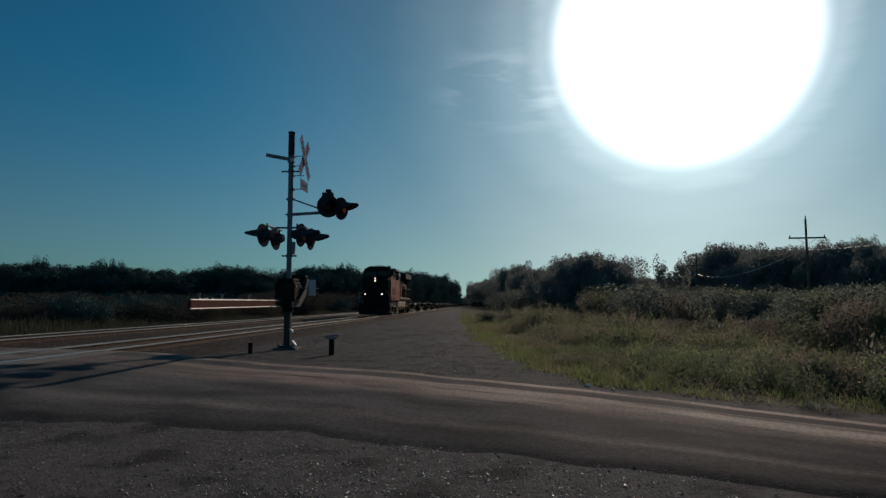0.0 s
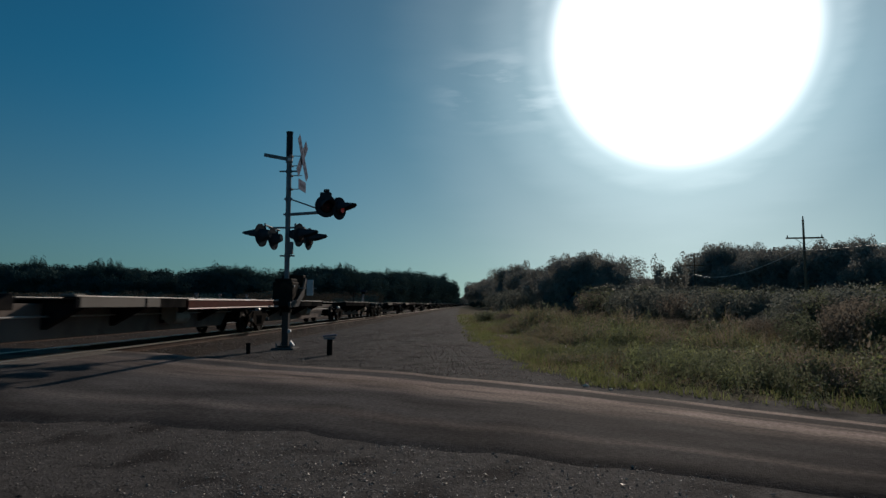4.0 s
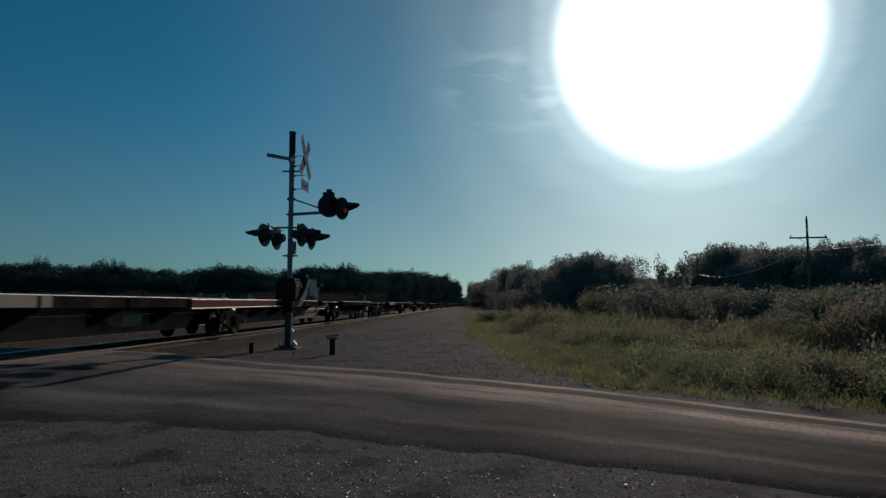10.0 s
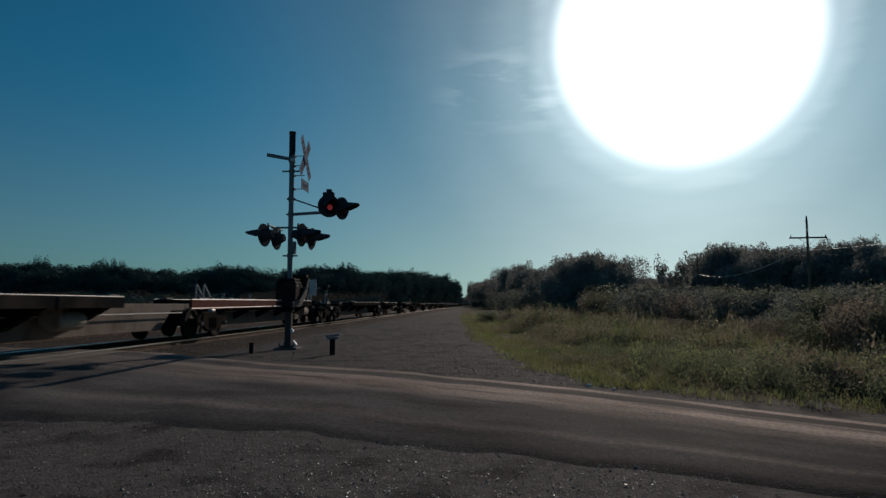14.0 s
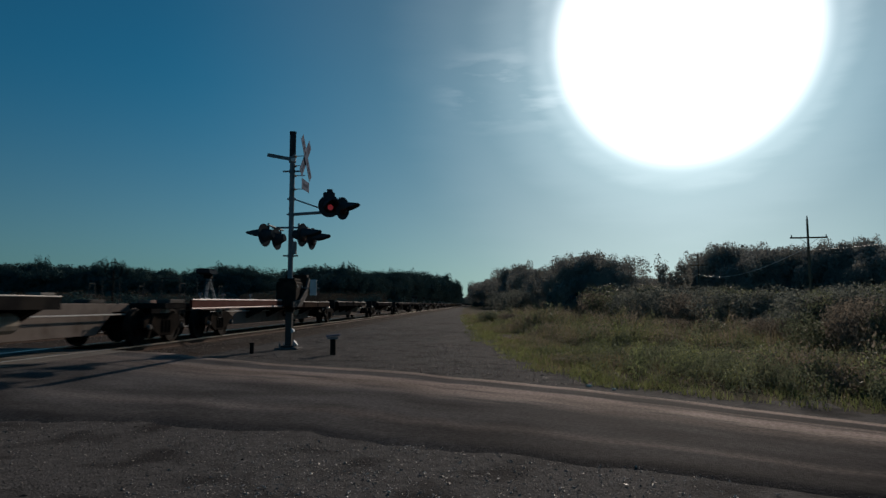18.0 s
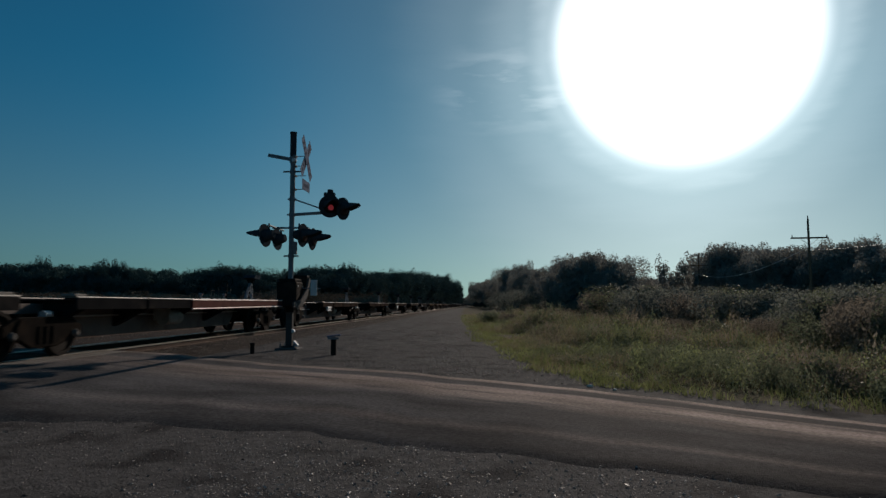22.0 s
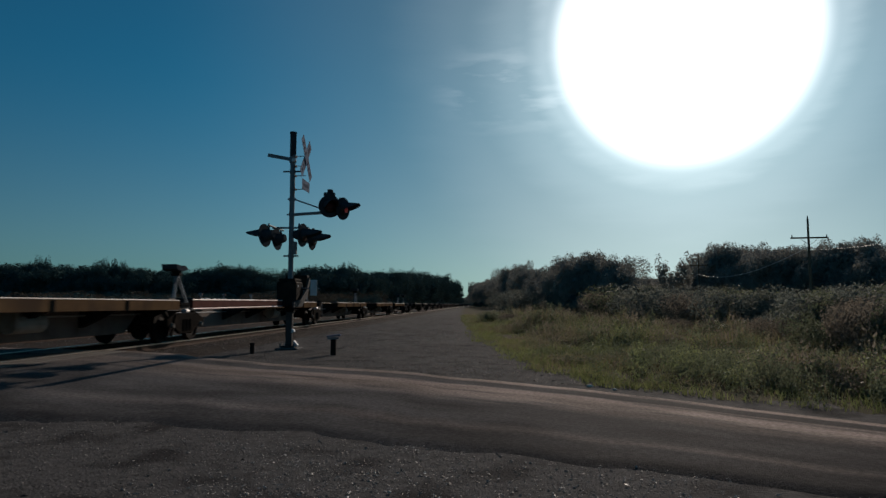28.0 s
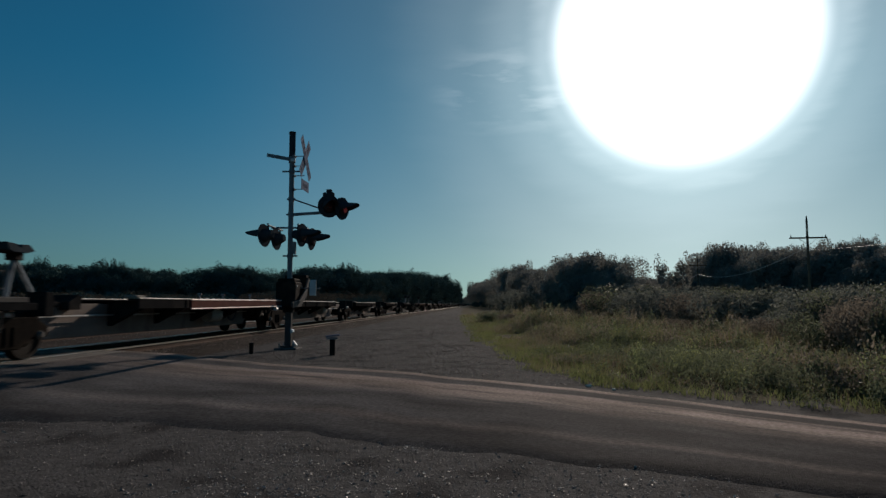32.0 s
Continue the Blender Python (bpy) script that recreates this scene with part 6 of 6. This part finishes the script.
# ---------------- articulated container and trailer cars ----------------
def car_truck(car, y, mat):
    def bolster(bm):
        box(bm, -1.0, 1.0, -0.2, 0.2, 0.42, 0.72, 0.03)
        cyl(bm, (0, 0, 0.7), (0, 0, 0.82), 0.3, n=14)
        for s in (-0.89, 0.89):
            cyl(bm, (-1.0, s, 0.46), (1.0, s, 0.46), 0.075, n=10)
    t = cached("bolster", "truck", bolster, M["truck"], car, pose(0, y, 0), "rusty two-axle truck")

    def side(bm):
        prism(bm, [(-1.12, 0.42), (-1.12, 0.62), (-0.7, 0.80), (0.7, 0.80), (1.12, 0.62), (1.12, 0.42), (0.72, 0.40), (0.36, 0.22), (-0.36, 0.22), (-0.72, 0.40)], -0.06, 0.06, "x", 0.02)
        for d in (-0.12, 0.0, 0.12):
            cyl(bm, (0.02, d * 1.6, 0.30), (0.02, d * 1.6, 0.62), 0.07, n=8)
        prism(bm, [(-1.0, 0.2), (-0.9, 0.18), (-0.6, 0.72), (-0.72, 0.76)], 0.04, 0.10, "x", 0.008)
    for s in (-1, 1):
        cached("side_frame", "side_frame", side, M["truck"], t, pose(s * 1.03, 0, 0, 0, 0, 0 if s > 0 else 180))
        for a in (-0.89, 0.89):
            cached("car_wheel", "wheel", wheel_mesh(0.46), M["wheel"], t, pose(s * 0.755, a, 0.46, 0, 0, 0 if s > 0 else 180))
            cached("car_cap", "bearing_cap", lambda bm: cyl(bm, (0, 0, 0), (0.07, 0, 0), 0.085, 0.05, n=14), M["cap"], t, pose(s * 1.09, a, 0.46, 0, 0, 0 if s > 0 else 180), "round bearing cap")
        cached("side_bearing", "side_bearing", lambda bm: cyl(bm, (0, -0.1, 0), (0, 0.1, 0), 0.075, n=12), M["chrome"], t, pose(s * 1.0, 0.1, 0.84), "polished side bearing roller")
    return t


def hitch(car, y, way, mat):
    """A trailer hitch: a fifth-wheel plate on two braced legs; way: the side to which its struts lean."""
    def plate(bm):
        prism(bm, [(-0.38, 2.25), (-0.31, 2.10), (-0.18, 2.06), (0.18, 2.06), (0.42, 2.12), (0.26, 2.24), (0.05, 2.23), (-0.02, 2.16), (-0.1, 2.23)], -0.24, 0.24, "x", 0.012)
    h = cached("hitch", "trailer_hitch", plate, M["signalblack"], car, pose(0, y, 0, 0, 0, 0 if way > 0 else 180), "dark notched trailer hitch plate on a braced stand")
    cached("hitch_web", "neck_plate", lambda bm: box(bm, -0.12, 0.12, 0.03, 0.26, 1.92, 2.065, 0.01), M["under"], h)
    for s in (-0.03, 0.03):
        cached(("hitch_strut", s, mat.name), "strut", lambda bm: bar(bm, (s, 0.16, 1.95), (s, 0.86, 1.08), 0.04, 0.06), M["mast"], h, None, "pale diagonal strut")
        cached(("hitch_leg", s, mat.name), "leg", lambda bm: bar(bm, (s, 0.13, 1.95), (s, -0.05, 1.07), 0.04, 0.05), M["mast"], h)
    cached(("hitch_base", mat.name), "base", lambda bm: box(bm, -0.42, 0.42, -0.4, 1.2, 0.98, 1.09, 0.015), M["carblack"], h)
    cached(("hitch_stop", mat.name), "end_stop", lambda bm: prism(bm, [(1.05, 0.92), (1.45, 0.92), (1.5, 1.2), (1.38, 1.24), (1.05, 1.09)], -0.6, 0.6, "x", 0.01), M["carblack"], h)
    return h


def folded_hitch(car, y, mat):
    """A trailer hitch without its plate: two bare struts that meet in a point."""
    f = cached("folded_base", "hitch_stand", lambda bm: box(bm, -0.42, 0.42, -0.4, 1.2, 0.98, 1.09, 0.015), M["carblack"], car, pose(0, y, 0), "bare braced hitch stand")
    for s in (-0.13, 0.13):
        cached(("folded_leg", s), "leg", lambda bm: bar(bm, (s, 0.05, 1.72), (s, 0.0, 1.07), 0.05, 0.05), M["mast"], f)
        cached(("folded_strut", s), "strut", lambda bm: bar(bm, (s, 0.05, 1.72), (s, 0.8, 1.08), 0.05, 0.05), M["mast"], f, None, "pale diagonal strut")


def end_fittings(car, y, way, mat, wheel_side):
    """Ladders, grab irons and the end block at a car's outer end."""
    e = cached("endblock", "end_sill", lambda bm: (box(bm, -1.3, 1.3, -0.7, 0.5, 0.92, 1.06, 0.015), box(bm, -0.3, 0.3, -1.4, -0.7, 0.74, 1.06, 0.02)), M["carblack"], car, pose(0, y, 0, 0, 0, 0 if way > 0 else 180))
    for s in (-1, 1):
        cached(("endpad", s, mat.name), "end_pad", lambda bm: box(bm, s * 1.12 - 0.19, s * 1.12 + 0.19, -0.55, 0.25, 1.06, 1.16, 0.012), mat, e)
        cached(("ladder", s), "ladder", lambda bm: ([cyl(bm, (s * 1.28, yy, 0.55), (s * 1.28, yy, 1.6), 0.011, n=6) for yy in (-0.62, -0.36)],
                                                   [cyl(bm, (s * 1.28, -0.62, zz), (s * 1.28, -0.36, zz), 0.011, n=6) for zz in (0.62, 0.9, 1.3, 1.6)]), M["greypaint"], e, None, "thin ladder rungs")
        cached(("grab", s), "grab_iron", lambda bm: [cyl(bm, (s * 0.6, -0.66, zz), (s * 1.1, -0.66, zz), 0.011, n=6) for zz in (1.45, 1.75)] + [cyl(bm, (s * xx, -0.66, 1.06), (s * xx, -0.66, 1.75), 0.011, n=6) for xx in (0.6, 1.1)], M["greypaint"], e)
    cached("coupler_car", "coupler", lambda bm: (box(bm, -0.1, 0.1, -1.75, -1.3, 0.74, 0.96, 0.02), box(bm, -0.18, 0.18, -1.82, -1.6, 0.7, 1.0, 0.04)), M["truck"], e)
    if wheel_side:
        def ring(bm):
            k = 18
            pts = [Vector((0.24 * math.cos(6.2832 * i / k), 0, 1.95 + 0.24 * math.sin(6.2832 * i / k))) for i in range(k)]
            for a, b in zip(pts, pts[1:] + pts[:1]):
                cyl(bm, a + Vector((0.7, -0.5, 0)), b + Vector((0.7, -0.5, 0)), 0.014, n=5)
            for a in (0, 6, 12):
                cyl(bm, Vector((0.7, -0.5, 1.95)), pts[a] + Vector((0.7, -0.5, 0)), 0.01, n=5)
            cyl(bm, (0.7, -0.5, 1.1), (0.7, -0.5, 1.95), 0.025, n=6)
        cached("brake_wheel", "brake_wheel", ring, M["under"], e)
    return e


def platform(car, y0, length, style):
    """One spine platform between the truck at y0 and the next: a deep centre sill, outer deck beams and crossbearers."""
    body, edge, lead = style["body"], style["edge"], style["lead"]
    L2 = round(length, 2)

    def spine(bm):
        prism(bm, [(-0.35, 0.84), (1.25, 0.84), (1.9, 0.3), (length - 1.9, 0.3), (length - 1.25, 0.84), (length - 0.38, 0.84), (length - 0.38, 1.05), (-0.35, 1.05)], -0.36, 0.36, "x", 0.012)
    p = cached(("spine", L2, body.name), "platform", spine, body, car, pose(0, y0, 0), style["label"])
    a, b = lead, length - style["tail"]

    zt = style["top"]

    def beam(s):
        def build(bm):
            prism(bm, [(s * 1.30, zt - 0.24), (s * 1.30, zt), (s * 1.0, zt), (s * 1.0, zt - 0.04), (s * 1.24, zt - 0.04), (s * 1.24, zt - 0.24)], a, b, "y", 0.006)
        return build
    for s in (-1, 1):
        bo = cached(("beam", s, L2, lead, edge.name), "deck_beam", beam(s), edge, p, None, style["edge_label"])
        cached(("lip", s, L2, lead, zt), "lip", lambda bm: cyl(bm, (s * 1.285, a, zt + 0.01), (s * 1.285, b, zt + 0.01), 0.016, n=8), M["lip"], bo, None, "polished pale top lip")
        for k in range(1, 4):
            cached(("joint", s, edge.name), "stiffener", lambda bm: box(bm, min(s * 1.29, s * 1.325), max(s * 1.29, s * 1.325), -0.04, 0.04, zt - 0.26, zt - 0.005, 0.004), style["bearer"], bo, pose(0, a + (b - a) * k / 4, 0))
        if style["panel"]:
            cached(("panel", s, zt), "pale_panel", lambda bm: box(bm, min(s * 1.30, s * 1.315), max(s * 1.30, s * 1.315), 0, 3.3, zt - 0.22, zt - 0.005, 0.004), M["beam"], bo, pose(0, a + 0.1, 0), "pale painted edge panel")
        n = 5
        for i in range(n):
            yy = a + 0.4 + (b - a - 0.8) * i / (n - 1)
            cached(("bearer", s, body.name, zt), "crossbearer", lambda bm: prism(bm, [(s * 0.355, 0.5), (s * 0.355, zt - 0.065), (s * 1.23, zt - 0.065), (s * 1.23, zt - 0.2)], -0.12, 0.12, "y", 0.008), style["bearer"], p, pose(0, yy, 0))
        if style["deep"]:
            cached(("apron", s, L2, lead), "side_sill", lambda bm: prism(bm, [(a + 0.6, 0.89), (a + 1.6, 0.36), (b - 1.6, 0.36), (b - 0.6, 0.89)], s * 1.16 - 0.01, s * 1.16 + 0.01, "x"), style["bearer"], p)
        else:
            cached(("pipe", s, L2), "brake_pipe", lambda bm: cyl(bm, (s * 0.5, 0.6, 0.78), (s * 0.5, length - 0.6, 0.78), 0.02, n=6), M["chrome"], p)
    for yy in (a + 0.25, b - 0.25):
        for s in (-1, 1):
            cached(("pedestal", edge.name, s), "container_pedestal", lambda bm: box(bm, s * 1.05 - 0.16, s * 1.05 + 0.16, -0.2, 0.2, zt + 0.0, zt + 0.06, 0.012), style["pad"], p, pose(0, yy, 0))
    cached(("slab", L2, lead, zt), "deck_plate", lambda bm: box(bm, -1.235, 1.235, a + 0.1, b - 0.1, zt - 0.06, zt - 0.045), style["bearer"], p)
    if style.get("posts"):
        for s in (-1, 1):
            for yy in (1.05, length - 1.05):
                cached(("end_post", s), "end_post", lambda bm: prism(bm, [(-0.13, 0.8), (0.13, 0.8), (0.13, 1.1), (0.05, 1.27), (-0.13, 1.27)], s * 0.95 - 0.2, s * 0.95 + 0.2, "x", 0.01), M["carblack"], p, pose(0, yy, 0))

        def hose(bm):
            pts = [Vector((0.5, 0.42 * math.cos(a) + 0.0, 0.82 + 0.34 * math.sin(a))) for a in [math.pi * (1.0 + k / 9) for k in range(10)]]
            for q0, q1 in zip(pts, pts[1:]):
                cyl(bm, q0, q1, 0.028, n=6)
        cached("hose", "brake_hose", hose, M["signalblack"], p, pose(0, length - 3.4, 0), "black looped brake hose")
    if style.get("pan"):
        cached("pan", "shield_plate", lambda bm: prism(bm, [(1.24, 0.70), (1.38, 0.70), (1.38, 0.715), (1.33, 0.73), (1.36, 0.86), (1.33, 0.92), (1.24, 0.92)], -0.42, 0.42, "y", 0.008), M["white"], p, pose(0, 5.2, 0), "bright curved shield plate")
    # reservoir under the platform
    cached("reservoir", "air_reservoir", lambda bm: (cyl(bm, (0.72, -0.42, 0.68), (0.72, 0.42, 0.68), 0.2, n=14), box(bm, 0.5, 0.94, -0.5, -0.42, 0.6, 1.0)), M["cap2"], p, pose(0, length - style["tank"], 0), "round steel air reservoir")
    return p


BLACK = dict(top=1.19, panel=True, body=M["cartan"], edge=M["carblack"], bearer=M["carblack"], pad=M["beam"], lead=1.6, tail=4.2, tank=5.2, deep=False, label="black spine platform with a pale worn deck edge", edge_label="worn pale deck edge")
GREY = dict(top=1.17, panel=False, body=M["cartan"], edge=M["carblack"], bearer=M["carblack"], pad=M["greypaint"], lead=1.4, tail=4.6, tank=5.6, deep=False, label="grimy black spine platform", edge_label="worn pale deck edge")
BROWN = dict(top=1.14, panel=False, body=M["cartan"], edge=M["carbrown"], bearer=M["carblack"], pad=M["pinkpaint"], lead=4.0, tail=0.9, tank=6.0, deep=False, label="brown spine platform with exposed centre sill", edge_label="brown deck edge beam")
YELLOW = dict(top=1.13, panel=False, body=M["cartan"], edge=M["caryellow"], bearer=M["carblack"], pad=M["cartan"], lead=4.0, tail=0.9, tank=6.0, deep=False, label="tan spine platform with exposed centre sill", edge_label="dusty yellow deck edge beam")
BLACK_LEAD = dict(BLACK, lead=3.7, tail=0.8, tank=6.0)
BLACK_MID = dict(BLACK, lead=0.9, tail=5.4, tank=6.6, panel=False)
BLACK_FRONT = dict(BLACK, lead=3.2, tail=0.8, tank=6.0)
BLACK_END = dict(BLACK, lead=0.9, tail=3.4, tank=2.9, panel=False)
GREY_LEAD = dict(GREY, lead=3.7, tail=0.8, tank=6.0)
YELLOW_END = dict(YELLOW, lead=0.9, tail=3.4, tank=5.0)
GREY_PLAIN = dict(GREY, lead=0.6, tail=1.0, tank=7.0)
GREY["posts"] = True
GREY_START = dict(GREY, lead=4.0, tail=1.4)
BROWN_PAN = dict(BROWN, pan=True)
TRAIN = []


def make_car(times, styles, hitches, label):
    """times: when each truck passes the mark 14.76 m out; hitches: per truck 0, 1 or -1."""
    us = [gone(t) - (Y_START - 14.76) for t in times]
    car = thing("spine_car", pose(TX1, Y_START + us[0], RAIL_Z), label, "railway car", "articulated cars of the train")
    ys = [u - us[0] for u in us]
    for i, y in enumerate(ys):
        car_truck(car, y, None)
        if hitches[i] == 2:
            folded_hitch(car, y + 1.4, styles[i]["pad"])
        elif hitches[i]:
            hitch(car, y + (1.4 if hitches[i] > -2 else -0.25), hitches[i], styles[min(i, len(styles) - 1)]["pad"])
    for i in range(len(ys) - 1):
        platform(car, ys[i], ys[i + 1] - ys[i], styles[i])
    end_fittings(car, ys[0], 1, styles[0]["pad"], False)
    end_fittings(car, ys[-1], -1, styles[-1]["pad"], True)
    TRAIN.append((car, us[0]))
    return car


L3 = "black articulated three-platform spine car, empty"
L5 = "empty five-platform articulated spine car with trailer hitches"
make_car((3.66, 4.53, 5.38, 6.17), (BLACK_LEAD, BLACK_MID, BLACK_END), (1, 0, 0, -1), L3)
make_car((6.38, 7.35, 8.34, 9.19), (BLACK_LEAD, BLACK_FRONT, BLACK_END), (0, 0, 0, 0), L3)
make_car((9.39, 10.38, 11.33, 12.18), (BLACK_LEAD, BLACK_MID, BLACK_END), (0, 0, -2, -1), L3)
make_car((12.38, 13.36, 14.28, 15.14), (BLACK_LEAD, BLACK_MID, BLACK_END), (0, 0, 2, -1), L3)
make_car((15.34, 16.33, 17.27, 18.10), (GREY_LEAD, dict(GREY, tail=5.4), dict(GREY, posts=False)), (1, 0, 0, 0), L3)
make_car((18.31, 19.21, 20.10, 20.97, 21.82, 22.57), (BROWN, GREY, GREY, GREY_PLAIN, GREY_PLAIN), (1, 0, 0, 0, 0, -1), L5)
make_car((22.83, 23.69, 24.58, 25.45, 26.31, 27.07), (BROWN_PAN, BROWN, BROWN_PAN, BROWN, BROWN_PAN), (1, 1, 1, 1, 1, -1), L5)
make_car((27.27, 28.17, 29.04, 29.89, 30.75, 31.48), (YELLOW, YELLOW, YELLOW, YELLOW, YELLOW_END), (1, 1, 1, 1, 0, -1), L5)
t0 = 31.76
for i in range(7):
    make_car([t0 + d for d in (0, 0.9, 1.77, 2.63, 3.48, 4.24)], ((GREY_START,) + (GREY,) * 4, (BROWN,) * 5, (BLACK_LEAD, BLACK_MID, BLACK_FRONT, BLACK_MID, BLACK_END))[i % 3], (1, 1, 0, 1, 0, -1) if i % 2 else (1, 0, 0, 0, 0, -1), L5)
    t0 += 4.45


def motions():
    times = [i * 1.0 for i in range(33)]
    walk(LOCO, [(t, pose(TX1, Y_START - gone(t), RAIL_Z)) for t in times])
    for car, u in TRAIN:
        walk(car, [(t, pose(TX1, Y_START + u - gone(t), RAIL_Z)) for t in times])
    # the flashing lamps: each turns its bright face out and in by turns
    period, lit = 1.04, 0.5
    for k, drum in enumerate(LAMP_DRUMS):
        def at(shown):
            return pose(0.05, 0, -0.04, 0, 0 if shown else -86, 0)
        rows = [(0.0, at(k == 1))]
        t = 0.1
        while t < 31.2:
            rows += [(t - 0.02, at(k == 1)), (t + 0.02, at(k == 0)), (t + lit - 0.02, at(k == 0)), (t + lit + 0.02, at(k == 1))]
            t += period
        rows.append((32.0, at(k == 1)))
        walk(drum, rows)


motions()
